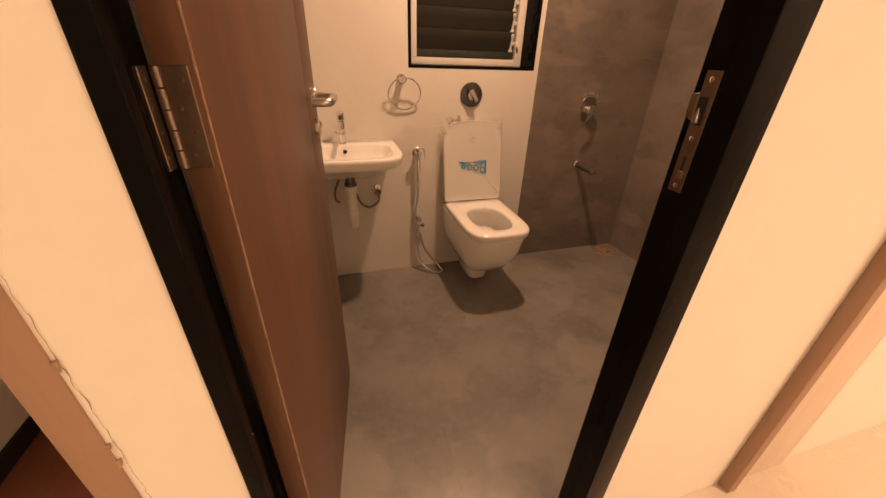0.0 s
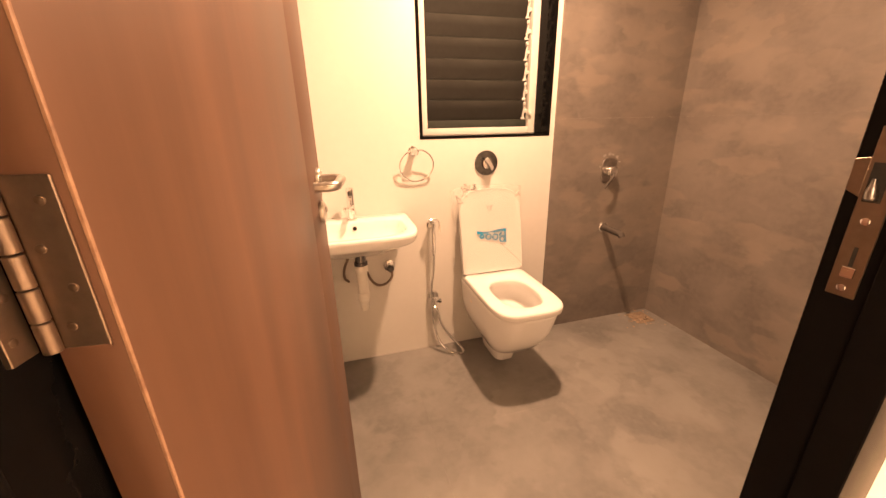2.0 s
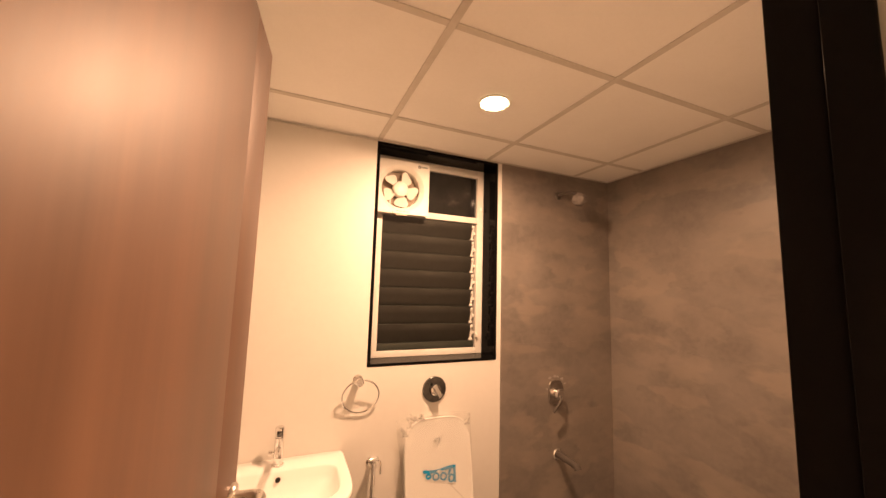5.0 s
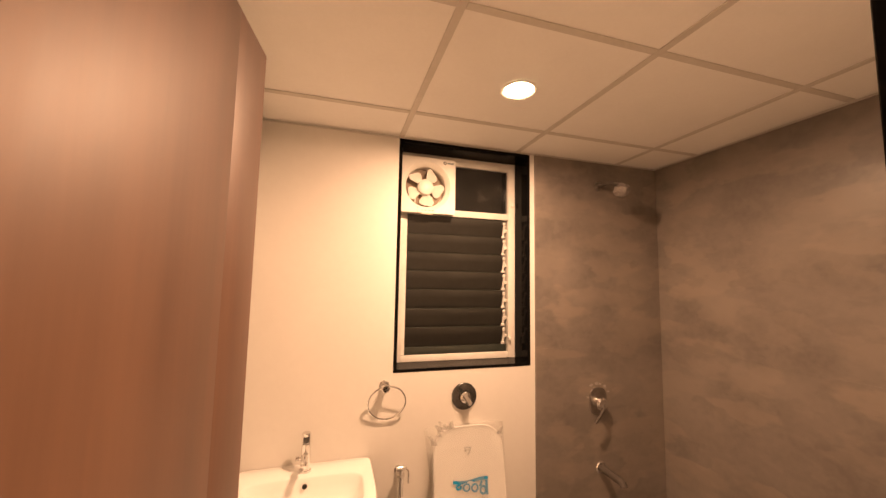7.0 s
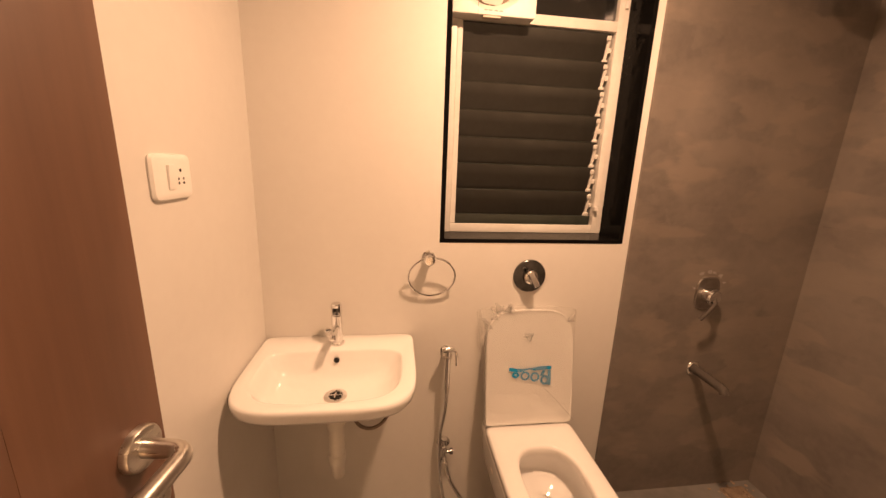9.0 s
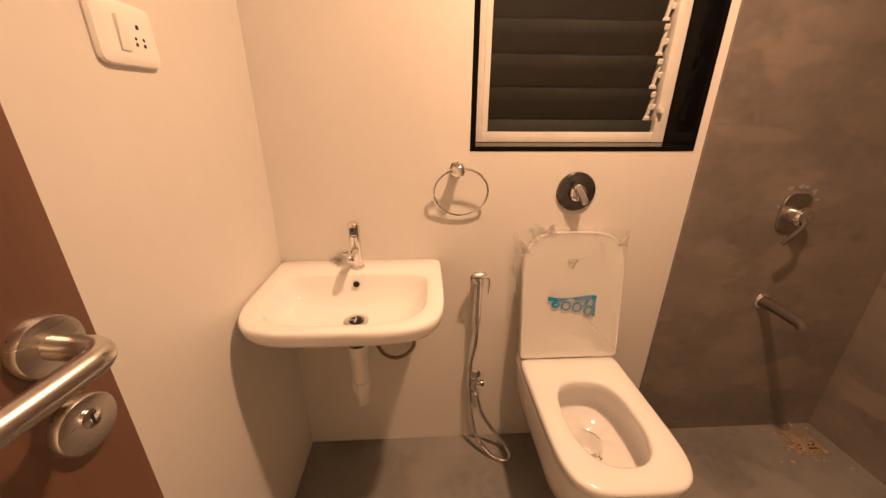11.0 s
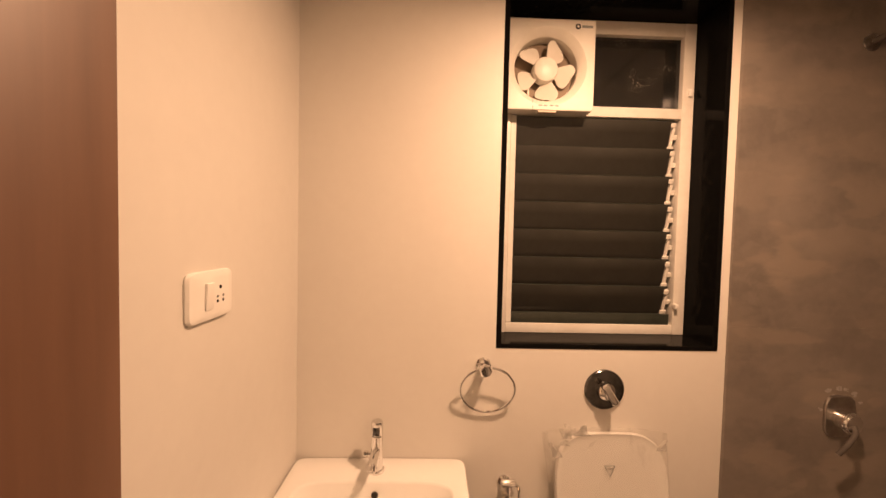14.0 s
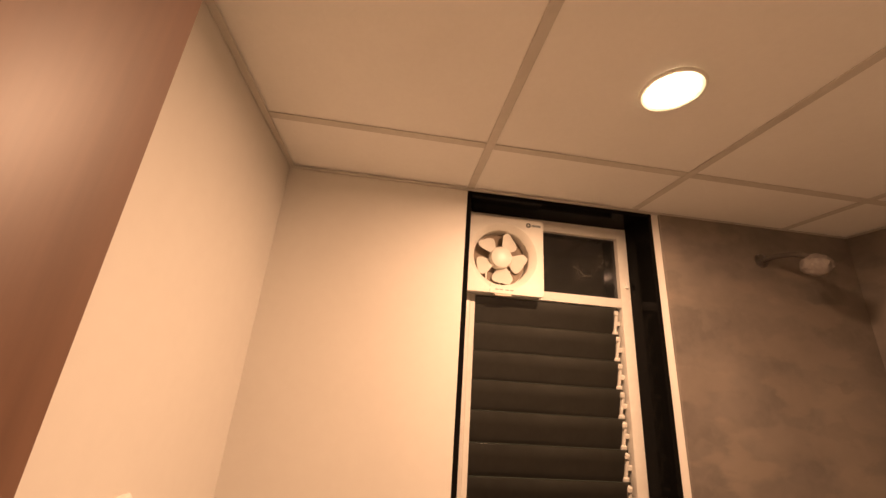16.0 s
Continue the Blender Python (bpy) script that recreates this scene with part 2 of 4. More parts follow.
def speckle(m, colour, scale, size):
    """Dried drops and dust specks, thick in some places and absent in others."""
    n, l = m.node_tree.nodes, m.node_tree.links
    p, co = n["Principled BSDF"], n.new("ShaderNodeTexCoord")
    v, w, r, q, k, x = (n.new(kind) for kind in ("ShaderNodeTexVoronoi", "ShaderNodeTexNoise", "ShaderNodeMapRange", "ShaderNodeMapRange", "ShaderNodeMath", "ShaderNodeMix"))
    v.inputs["Scale"].default_value, w.inputs["Scale"].default_value = scale, 11
    r.inputs["From Min"].default_value, r.inputs["From Max"].default_value = size, size * 0.4
    q.inputs["From Min"].default_value, q.inputs["From Max"].default_value = 0.50, 0.66
    k.operation, x.data_type = "MULTIPLY", "RGBA"
    l.new(co.outputs["Object"], v.inputs["Vector"])
    l.new(co.outputs["Object"], w.inputs["Vector"])
    l.new(v.outputs["Distance"], r.inputs["Value"])
    l.new(w.outputs["Fac"], q.inputs["Value"])
    l.new(r.outputs["Result"], k.inputs[0])
    l.new(q.outputs["Result"], k.inputs[1])
    l.new(k.outputs[0], x.inputs["Factor"])
    l.new(p.inputs["Base Color"].links[0].from_socket, x.inputs["A"])
    x.inputs["B"].default_value = (*colour, 1)
    l.new(x.outputs["Result"], p.inputs["Base Color"])


speckle(PANE, (0.34, 0.32, 0.28), 120, 0.30)


def film_material(haze_part=0.13, gloss_part=0.13, crumple=0.5, rough=0.06):
    """Clear film: see-through, with a faint gloss and a trace of haze."""
    m = bpy.data.materials.new("clear_plastic_film")
    m.use_nodes = True
    n, l = m.node_tree.nodes, m.node_tree.links
    n.remove(n["Principled BSDF"])
    clear, gloss, haze = n.new("ShaderNodeBsdfTransparent"), n.new("ShaderNodeBsdfGlossy"), n.new("ShaderNodeBsdfDiffuse")
    clear.inputs["Color"].default_value = (0.97, 0.97, 0.96, 1)
    gloss.inputs["Roughness"].default_value = rough
    haze.inputs["Color"].default_value = (0.8, 0.78, 0.74, 1)
    tex, bump, co = n.new("ShaderNodeTexNoise"), n.new("ShaderNodeBump"), n.new("ShaderNodeTexCoord")
    tex.inputs["Scale"].default_value, tex.inputs["Detail"].default_value, tex.inputs["Distortion"].default_value = 17, 2, 1.0
    bump.inputs["Strength"].default_value, bump.inputs["Distance"].default_value = crumple, 0.006
    l.new(co.outputs["Object"], tex.inputs["Vector"])
    l.new(tex.outputs["Fac"], bump.inputs["Height"])
    l.new(bump.outputs["Normal"], gloss.inputs["Normal"])
    a, b = n.new("ShaderNodeMixShader"), n.new("ShaderNodeMixShader")
    a.inputs[0].default_value = haze_part
    l.new(clear.outputs[0], a.inputs[1])
    l.new(haze.outputs[0], a.inputs[2])
    b.inputs[0].default_value = gloss_part
    l.new(a.outputs[0], b.inputs[1])
    l.new(gloss.outputs[0], b.inputs[2])
    l.new(b.outputs[0], n["Material Output"].inputs["Surface"])
    return m


FILM = film_material()
CRUMPLED = film_material(0.26, 0.22, 0.8, 0.10)
CRUMPLED.name = "crumpled_plastic_film"
# chrome whose reflection of the grey wall is put into a dull base colour
WALL_TONED = mat("wall_toned_chrome", (0.076, 0.064, 0.054), 0.70, 0.0, var=(0.062, 0.052, 0.044), scale=30, grain=90, rough_var=0.06)
MILKY = mat("milky_plastic_film", (0.215, 0.19, 0.17), 0.6, var=(0.15, 0.13, 0.118), scale=30, alpha=0.88, bump=0.6, bump_scale=60)
BLUE = mat("blue_print", (0.0, 0.25, 0.50), 0.35, var=(0.0, 0.29, 0.54), scale=50)
GREY_PRINT = mat("grey_print", (0.20, 0.22, 0.22), 0.5, var=(0.28, 0.3, 0.3), scale=60)
BLACK = mat("black_plastic", (0.012, 0.012, 0.012), 0.4, var=(0.02, 0.02, 0.02), scale=40)
HOLE = mat("dark_hole", (0.010, 0.009, 0.008), 0.8, var=(0.02, 0.018, 0.015), scale=60)
DUST = mat("cement_dust", (0.50, 0.40, 0.30), 0.9, var=(0.33, 0.22, 0.14), scale=45, grain=180, bump=0.6, bump_scale=150)
RUSTY = mat("dusty_drain_grate", (0.36, 0.27, 0.19), 0.7, 0.15, var=(0.22, 0.16, 0.11), scale=40, grain=180, rough_var=0.15)
HALL_TILE = mat("hall_tile", (0.68, 0.60, 0.50), 0.25, var=(0.63, 0.55, 0.45), scale=3, grain=30, rough_var=0.05, spread=0.02)
CASING = mat("casing_laminate", (0.68, 0.58, 0.48), 0.5, var=(0.62, 0.52, 0.43), scale=6, grain=40, stretch=(4, 4, 0.3))
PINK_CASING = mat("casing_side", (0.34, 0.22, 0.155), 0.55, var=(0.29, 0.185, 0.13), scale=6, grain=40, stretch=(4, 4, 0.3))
BROWN_FLOOR = mat("brown_floor", (0.20, 0.075, 0.045), 0.3, var=(0.26, 0.10, 0.06), scale=4, grain=30, stretch=(6, 1, 1), rough_var=0.06)
PLASTER = mat("broken_plaster", (0.42, 0.30, 0.21), 0.9, var=(0.26, 0.18, 0.12), scale=60, bump=0.5)
SMEAR = mat("plaster_smear", (0.40, 0.37, 0.34), 0.8, var=(0.28, 0.26, 0.24), scale=80, grain=200, bump=0.3)

GLOW = bpy.data.materials.new("lamp_diffuser")
GLOW.use_nodes = True
GLOW.node_tree.nodes["Principled BSDF"].inputs["Emission Color"].default_value = (1.0, 0.74, 0.42, 1)
GLOW.node_tree.nodes["Principled BSDF"].inputs["Emission Strength"].default_value = 30.0


# ---------------------------------------------------------------- mesh helpers
def link(name, bm, material, parent=None, label="", smooth=35):
    bmesh.ops.recalc_face_normals(bm, faces=bm.faces)
    me = bpy.data.meshes.new(name)
    bm.to_mesh(me)
    bm.free()
    me.materials.append(material)
    if smooth:
        for f in me.polygons:
            f.use_smooth = True
        me.set_sharp_from_angle(angle=radians(smooth))
    ob = new(name, me)
    if parent:
        ob.parent = parent
    return tagged(ob, label) if label else ob


def part(name, bm, material, parent, label="", smooth=35):
    """One mesh object under a thing or under a part."""
    return link(name, bm, material, parent, label, smooth)


def thing(name, place, label, category, group="", kind="", m=None):
    ob = new(name)
    ob.empty_display_size = 0.05
    ob.matrix_world = m if m else pose(*place)
    return tagged(ob, label, category, group, kind)


def setting(name, bm, material, label, smooth=0):
    ob = link(name, bm, material, None, "", smooth)
    return tagged(ob, label, name.split("_")[0], "", "structure")


def add_box(bm, lo, hi, bevel=0.0, segs=2):
    c = [(a + b) / 2 for a, b in zip(lo, hi)]
    s = [abs(b - a) for a, b in zip(lo, hi)]
    r = bmesh.ops.create_cube(bm, size=1, matrix=Matrix.Translation(c) @ Matrix.Diagonal((*s, 1)))
    if bevel:
        vs = set(r["verts"])
        es = [e for e in bm.edges if e.verts[0] in vs and e.verts[1] in vs]
        bmesh.ops.bevel(bm, geom=es, offset=min(bevel, min(s) * 0.45), segments=segs, affect="EDGES", profile=0.6)
    return bm


def box(lo, hi, bevel=0.0, segs=2):
    return add_box(bmesh.new(), lo, hi, bevel, segs)


def add_loft(bm, rings, cap0=True, cap1=True, closed=False):
    vs = [[bm.verts.new(p) for p in r] for r in rings]
    n = len(rings[0])
    pairs = list(zip(vs, vs[1:])) + ([(vs[-1], vs[0])] if closed else [])
    for a, b in pairs:
        for i in range(n):
            j = (i + 1) % n
            bm.faces.new((a[i], a[j], b[j], b[i]))
    if cap0 and not closed:
        bm.faces.new(vs[0][::-1])
    if cap1 and not closed:
        bm.faces.new(vs[-1])
    return bm


def loft(rings, cap0=True, cap1=True, closed=False):
    return add_loft(bmesh.new(), rings, cap0, cap1, closed)


def circle(c, r, axis, n=24, u=None):
    a = Vector(axis).normalized()
    u = Vector(u) if u else a.orthogonal().normalized()
    v = a.cross(u)
    return [Vector(c) + r * (math.cos(2 * math.pi * i / n) * u + math.sin(2 * math.pi * i / n) * v) for i in range(n)]


def add_turned(bm, base, axis, profile, n=28):
    """A turned solid: profile of (distance along the axis, radius)."""
    a = Vector(axis).normalized()
    u = a.orthogonal().normalized()
    return add_loft(bm, [circle(Vector(base) + a * d, max(r, 1e-4), a, n, u) for d, r in profile])


def turned(base, axis, profile, n=28):
    return add_turned(bmesh.new(), base, axis, profile, n)


def smooth_line(points, steps=8):
    """Points on a Catmull-Rom curve through the given ones."""
    p = [Vector(q) for q in points]
    p = [p[0] * 2 - p[1]] + p + [p[-1] * 2 - p[-2]]
    out = []
    for i in range(1, len(p) - 2):
        for k in range(steps):
            t = k / steps
            a, b, c, d = p[i - 1], p[i], p[i + 1], p[i + 2]
            out.append(0.5 * (2 * b + (c - a) * t + (2 * a - 5 * b + 4 * c - d) * t * t + (3 * b - a - 3 * c + d) * t ** 3))
    return out + [p[-2]]


def add_tube(bm, points, r, n=12, ring_wave=0.0):
    pts = [Vector(q) for q in points]
    u = (pts[1] - pts[0]).orthogonal().normalized()
    rings = []
    for i, q in enumerate(pts):
        d = (pts[min(i + 1, len(pts) - 1)] - pts[max(i - 1, 0)]).normalized()
        u = (u - d * u.dot(d)).normalized()
        v = d.cross(u)
        rr = r * (1 + ring_wave * (i % 2))
        rings.append([q + rr * (math.cos(2 * math.pi * k / n) * u + math.sin(2 * math.pi * k / n) * v) for k in range(n)])
    return add_loft(bm, rings)


def tube(points, r, n=12, ring_wave=0.0):
    return add_tube(bmesh.new(), points, r, n, ring_wave)


def d_ring(cx, cy, hw, front, back, z, ef=2.6, eb=9.0, n=72):
    """A closed outline seen from above: a superellipse with one exponent to the front (-y) and one to the back (+y)."""
    out = []
    for i in range(n):
        a = 2 * math.pi * i / n
        c, s = math.cos(a), math.sin(a)
        e, d = (eb, back) if s > 0 else (ef, front)
        x = hw * math.copysign(abs(c) ** (2 / e), c)
        y = d * math.copysign(abs(s) ** (2 / e), s)
        out.append(Vector((cx + x, cy + y, z)))
    return out


def rounded_square(cx, cz, h, y, r=0.3, n=64):
    """A ring in the x-z plane, square with rounded corners."""
    e = 2 / r
    return [Vector((cx + h * math.copysign(abs(math.cos(a)) ** (2 / e), math.cos(a)), y,
                    cz + h * math.copysign(abs(math.sin(a)) ** (2 / e), math.sin(a))))
            for a in (2 * math.pi * (i + 0.5) / n for i in range(n))]


def wall_with_hole(x0, x1, z0, z1, y0, y1, hx0, hx1, hz0, hz1):
    bm = bmesh.new()
    for lo, hi in (((x0, z0), (hx0, z1)), ((hx1, z0), (x1, z1)), ((hx0, z0), (hx1, hz0)), ((hx0, hz1), (hx1, z1))):
        if hi[0] - lo[0] > 1e-4 and hi[1] - lo[1] > 1e-4:
            add_box(bm, (lo[0], y0, lo[1]), (hi[0], y1, hi[1]))
    return bm


# ---------------------------------------------------------------- the room
W = 2.108                       # right wall
FRONT = -1.475                  # the bathroom face of the door wall
HALL = -1.562                   # its hall face
GREY = 1.312                    # where the grey tiles begin on the back wall
WX0, WX1, WZ0, WZ1 = 0.598, 1.286, 1.139, CEIL + 0.002
DX0, DX1 = 0.022, 0.792         # the opening with its granite lining

setting("wall_back", wall_with_hole(-0.15, W + 0.15, 0, 2.5, 0.0, 0.21, WX0, WX1, WZ0, WZ1), PAINT, "smooth white painted back wall with a window opening")
setting("wall_left", box((-0.13, FRONT, 0), (0.0, 0.0, 2.5)), PAINT, "smooth white painted bathroom wall behind the open door")
setting("wall_right", box((W + 0.010, FRONT - 0.05, 0), (W + 0.15, 0.0, 2.5)), GROUT, "shower wall bed under grey cement-look tiles")
setting("wall_front", wall_with_hole(-0.11, 3.3, 0, 2.5, HALL, FRONT, DX0, DX1, 0, 2.12), HALL_PAINT, "cream painted wall around the bathroom doorway")
setting("floor", box((-0.02, FRONT - 0.1, -0.12), (W + 0.02, 0.02, -0.006)), GROUT, "bathroom floor bed under grey cement-look tiles")

# suspended ceiling: one mesh of boards, and the bars that carry them
bm = bmesh.new()
XS, YS = [0.0, 0.605, 1.212, 1.828, W], [0.0, -0.268, -0.862, FRONT]
for xa, xb in zip(XS, XS[1:]):
    for ya, yb in zip(YS, YS[1:]):
        add_box(bm, (xa + 0.002, yb + 0.002, CEIL + 0.004), (xb - 0.002, ya - 0.002, CEIL + 0.016), 0.002, 1)
setting("ceiling", bm, BOARD, "suspended ceiling of off-white square mineral boards")
bm = bmesh.new()
for x in XS[1:-1]:
    add_box(bm, (x - 0.012, FRONT, CEIL), (x + 0.012, -0.001, CEIL + 0.0035), 0.001, 1)
for y in YS[1:-1]:
    for xa, xb in zip(XS, XS[1:]):
        add_box(bm, (xa + (0.0125 if xa else 0.001), y - 0.012, CEIL), (xb - 0.0125, y + 0.012, CEIL + 0.0035), 0.001, 1)
for lo, hi in (((0.001, FRONT + 0.02), (0.019, -0.019)), ((W - 0.019, FRONT + 0.02), (W - 0.001, -0.019)), ((0.001, -0.018), (W - 0.001, -0.001)), ((0.001, FRONT + 0.001), (W - 0.001, FRONT + 0.019))):
    add_box(bm, (*lo, CEIL - 0.003), (*hi, CEIL - 0.0005), 0.001, 1)
setting("trim_ceiling_grid", bm, TBAR, "thin metal bars of the suspended ceiling grid")
setting("ceiling_slab", box((-0.15, HALL, 2.5), (3.3, 0.21, 2.6)), PAINT, "plain slab above the suspended ceiling")

# hall around the camera
setting("hall_lintel", box((-0.895, HALL, 2.1), (-0.11, FRONT, 2.5)), HALL_PAINT, "cream painted wall over the side opening")
setting("hall_wall_end", box((-2.32, -6.62, 0), (3.42, -6.5, 2.5)), HALL_PAINT, "cream painted hall wall")
setting("hall_wall_right", box((3.3, -6.5, 0), (3.42, HALL + 0.1, 2.5)), HALL_PAINT, "cream painted hall wall")
setting("hall_ceiling", box((-2.2, -6.5, 2.4), (3.3, HALL, 2.5)), HALL_PAINT, "plain hall ceiling")
setting("hall_floor", box((-2.2, -6.5, -0.12), (3.3, HALL + 0.002, -0.006)), GROUT, "hall floor bed under cream tiles")
setting("side_room_floor", box((-0.895, HALL + 0.004, -0.12), (-0.131, 0.3, 0.0)), BROWN_FLOOR, "glossy reddish brown floor of the next room")
setting("hall_wall_left", box((-2.32, -6.5, 0), (-2.2, HALL, 2.5)), HALL_PAINT, "cream painted hall wall")
setting("hall_wall_beside", box((-2.2, HALL, 0), (-0.895, FRONT, 2.5)), HALL_PAINT, "cream painted hall wall beside the side opening")
setting("side_room_wall", box((-1.02, FRONT, 0), (-0.895, 0.3, 2.5)), PAINT, "pale grey wall of the next room")
setting("side_room_wall_end", box((-1.02, 0.3, 0), (-0.13, 0.4, 2.5)), PAINT, "pale wall that closes the next room")
setting("side_room_ceiling", box((-1.02, FRONT + 0.001, 2.5), (-0.151, 0.3, 2.6)), PAINT, "plain ceiling of the next room")
setting("baseboard_side_room", box((-0.895, FRONT + 0.002, 0.0005), (-0.880, 0.3, 0.066), 0.003), BLACK, "black skirting along the wall of the next room")

# black granite lining of the doorway, with a rebate for the door
frame_ob = new("door_frame_1")
tagged(frame_ob, "polished black granite door frame around the bathroom doorway", "door frame", "", "structure")
for name, xa, xs, xb, STOP in (("jamb", DX0, 0.046, 0.038, -1.545), ("jamb", DX1, 0.728, 0.7415, -1.526)):
    bm = bmesh.new()
    add_box(bm, (min(xa, xs), HALL - 0.004, 0), (max(xa, xs), STOP, 2.06), 0.003, 3)
    add_box(bm, (min(xa, xb), STOP + 0.0004, 0), (max(xa, xb), FRONT + 0.001, 2.06), 0.003, 3)
    part(name, bm, GRANITE, frame_ob, "", 30)
part("head", box((DX0, HALL - 0.004, 2.06), (DX1, FRONT + 0.003, 2.12), 0.002), GRANITE, frame_ob, "", 30)

# strike plate let into the right jamb
bm = box((0.7390, -1.513, 1.012), (0.7413, -1.488, 1.192), 0.0006, 1)
strike = part("strike_plate", bm, STRIKE, frame_ob, "tarnished steel strike plate with a latch hole")
bm = box((0.7387, -1.4885, 1.121), (0.7411, -1.4755, 1.162), 0.0008, 1)
for v in bm.verts:
    if v.co.y > -1.48:
        v.co.z += 0.006 if v.co.z < 1.14 else -0.002
part("lip", bm, STRIKE, strike)
part("latch_hole", box((0.7385, -1.5060, 1.117), (0.7389, -1.4915, 1.157)), HOLE, strike)
part("latch_tongue", turned((0.7384, -1.4985, 1.119), (0, 0.10, 1), [(0, 0.0038), (0.002, 0.0056), (0.011, 0.0052), (0.015, 0.0036), (0.022, 0.0020)], 14), SATIN, strike, "bright latch keeper in the hole")
part("bolt_hole", box((0.7385, -1.5030, 1.047), (0.7389, -1.4995, 1.069)), HOLE, strike)
part("bolt_keeper", box((0.7379, -1.5070, 1.034), (0.7388, -1.4955, 1.046), 0.0006, 1), CHROME, strike)
for z in (1.180, 1.097, 1.022):
    part("screw", turned((0.7391, -1.5005, z), (-1, 0, 0), [(0, 0.0042), (0.0008, 0.0040), (0.0014, 0.0022)], 14), CHROME, strike)

for y, z in ((FRONT + 0.0005, 0.62), (FRONT + 0.0005, 0.545), (-1.5445, 0.70)):
    x = 0.7415 if y > -1.5 else 0.044
    part("chip", turned((x - 0.0006, y, z), (0.3, 1, 0.2), [(0, 0.0016), (0.0012, 0.0028), (0.0024, 0.001)], 7), PLASTER, frame_ob, "pale chip on the edge")

# window: granite lining, white aluminium frame, upper pane and glass louvres
win = new("window_1")
tagged(win, "white aluminium louvre window set deep in black granite", "window", "", "structure")
G = 0.016
bm = bmesh.new()
add_box(bm, (WX0, -0.002, WZ0), (WX0 + G, 0.209, CEIL - 0.0005), 0.0015, 1)
part("granite_side", bm, GRANITE, win)
part("granite_side", box((WX1 - G, -0.002, WZ0), (WX1, 0.209, CEIL - 0.0005), 0.0015, 1), GRANITE, win)
part("granite_sill", box((WX0 + G, -0.002, WZ0), (WX1 - G, 0.209, WZ0 + 0.014), 0.0015, 1), GRANITE, win)
part("granite_head", box((WX0 + G, -0.002, CEIL - 0.017), (WX1 - G, 0.209, CEIL - 0.0005), 0.0015, 1), GRANITE, win)
FX0, FX1, FZ0, FZ1 = WX0 + G + 0.001, WX1 - G - 0.001, WZ0 + 0.0145, CEIL - 0.0175
TZ0, TZ1 = 1.888, 1.922
frame_part = part("window_frame", box((FX0, 0.13, FZ0), (FX0 + 0.036, 0.175, FZ1), 0.003), ALU, win)
part("stile", box((FX1 - 0.040, 0.13, FZ0), (FX1, 0.175, FZ1), 0.003), ALU, win)
part("bottom_rail", box((FX0 + 0.036, 0.131, FZ0), (FX1 - 0.040, 0.175, 1.186), 0.003), ALU, win)
part("top_rail", box((FX0 + 0.036, 0.131, 2.160), (FX1 - 0.040, 0.175, FZ1), 0.003), ALU, win)
part("transom", box((FX0 + 0.036, 0.129, TZ0), (FX1 - 0.040, 0.176, TZ1), 0.003), ALU, win)
part("pane", box((0.900, 0.150, TZ1 - 0.003), (FX1 - 0.038, 0.155, 2.163)), PANE, win, "dark dusty fixed pane")
part("infill_panel", box((FX0 + 0.034, 0.150, TZ1 - 0.003), (0.902, 0.156, 2.163)), HOLE, win)
part("latch", box((FX1 - 0.022, 0.120, 1.962), (FX1 - 0.010, 0.1302, 1.986), 0.004, 3), PLASTIC, win, "small pale latch knob")
LX0, LX1, N = 0.668, 1.214, 7
PITCH = (TZ0 - 0.006 - 1.222) / N
for i in range(N):
    z = 1.222 + PITCH * (i + 0.5)
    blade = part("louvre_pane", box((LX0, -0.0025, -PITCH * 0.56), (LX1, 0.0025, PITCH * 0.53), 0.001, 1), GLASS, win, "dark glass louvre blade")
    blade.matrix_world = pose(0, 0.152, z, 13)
    bm = box((LX0, -0.0028, PITCH * 0.53), (LX1, 0.0028, PITCH * 0.53 + 0.0012))
    part("edge", bm, GLASS_EDGE, blade)
    for x0, x1 in ((LX1 - 0.012, FX1 - 0.042),):
        bm = box((x0 + 0.002, -0.008, -PITCH * 0.46), (x0 + 0.012, 0.006, PITCH * 0.46), 0.002, 1)
        add_box(bm, (x0 - 0.004, -0.011, -PITCH * 0.50), (x1 - 0.008, -0.004, -PITCH * 0.34), 0.002, 1)
        add_box(bm, (x0 - 0.006, -0.011, PITCH * 0.30), (x0 + 0.010, -0.004, PITCH * 0.47), 0.002, 1)
        add_box(bm, (x0 + 0.010, -0.006, -PITCH * 0.12), (x1, 0.002, PITCH * 0.06), 0.002, 1)
        bmesh.ops.transform(bm, matrix=pose(0, -0.003, 0, 4), verts=bm.verts)
        part("clip", bm, ALU, blade, "white louvre clip")
    bm = box((LX0 - 0.006, -0.012, -PITCH * 0.50), (LX0 + 0.004, -0.004, -PITCH * 0.30), 0.002, 1)
    add_box(bm, (LX0 - 0.006, -0.010, -PITCH * 0.32), (LX0 - 0.001, -0.004, PITCH * 0.46), 0.0015, 1)
    part("clip", bm, ALU, blade, "narrow white louvre clip")
part("left_channel", box((FX0 + 0.0365, 0.134, 1.187), (LX0 + 0.003, 0.146, TZ0 - 0.001), 0.002, 1), ALU, win)
part("louvre_sill_pane", box((LX0 - 0.006, 0.136, 1.1865), (LX1 + 0.006, 0.150, 1.2235), 0.002), GLASS_EDGE, win, "greenish glass strip at the bottom")
part("louvre_link", box((LX1 + 0.016, 0.132, 1.20), (LX1 + 0.022, 0.137, 1.88), 0.001, 1), ALU, win)
part("louvre_lever", box((LX1 + 0.012, 0.112, 1.245), (LX1 + 0.024, 0.133, 1.262), 0.003), ALU, win)
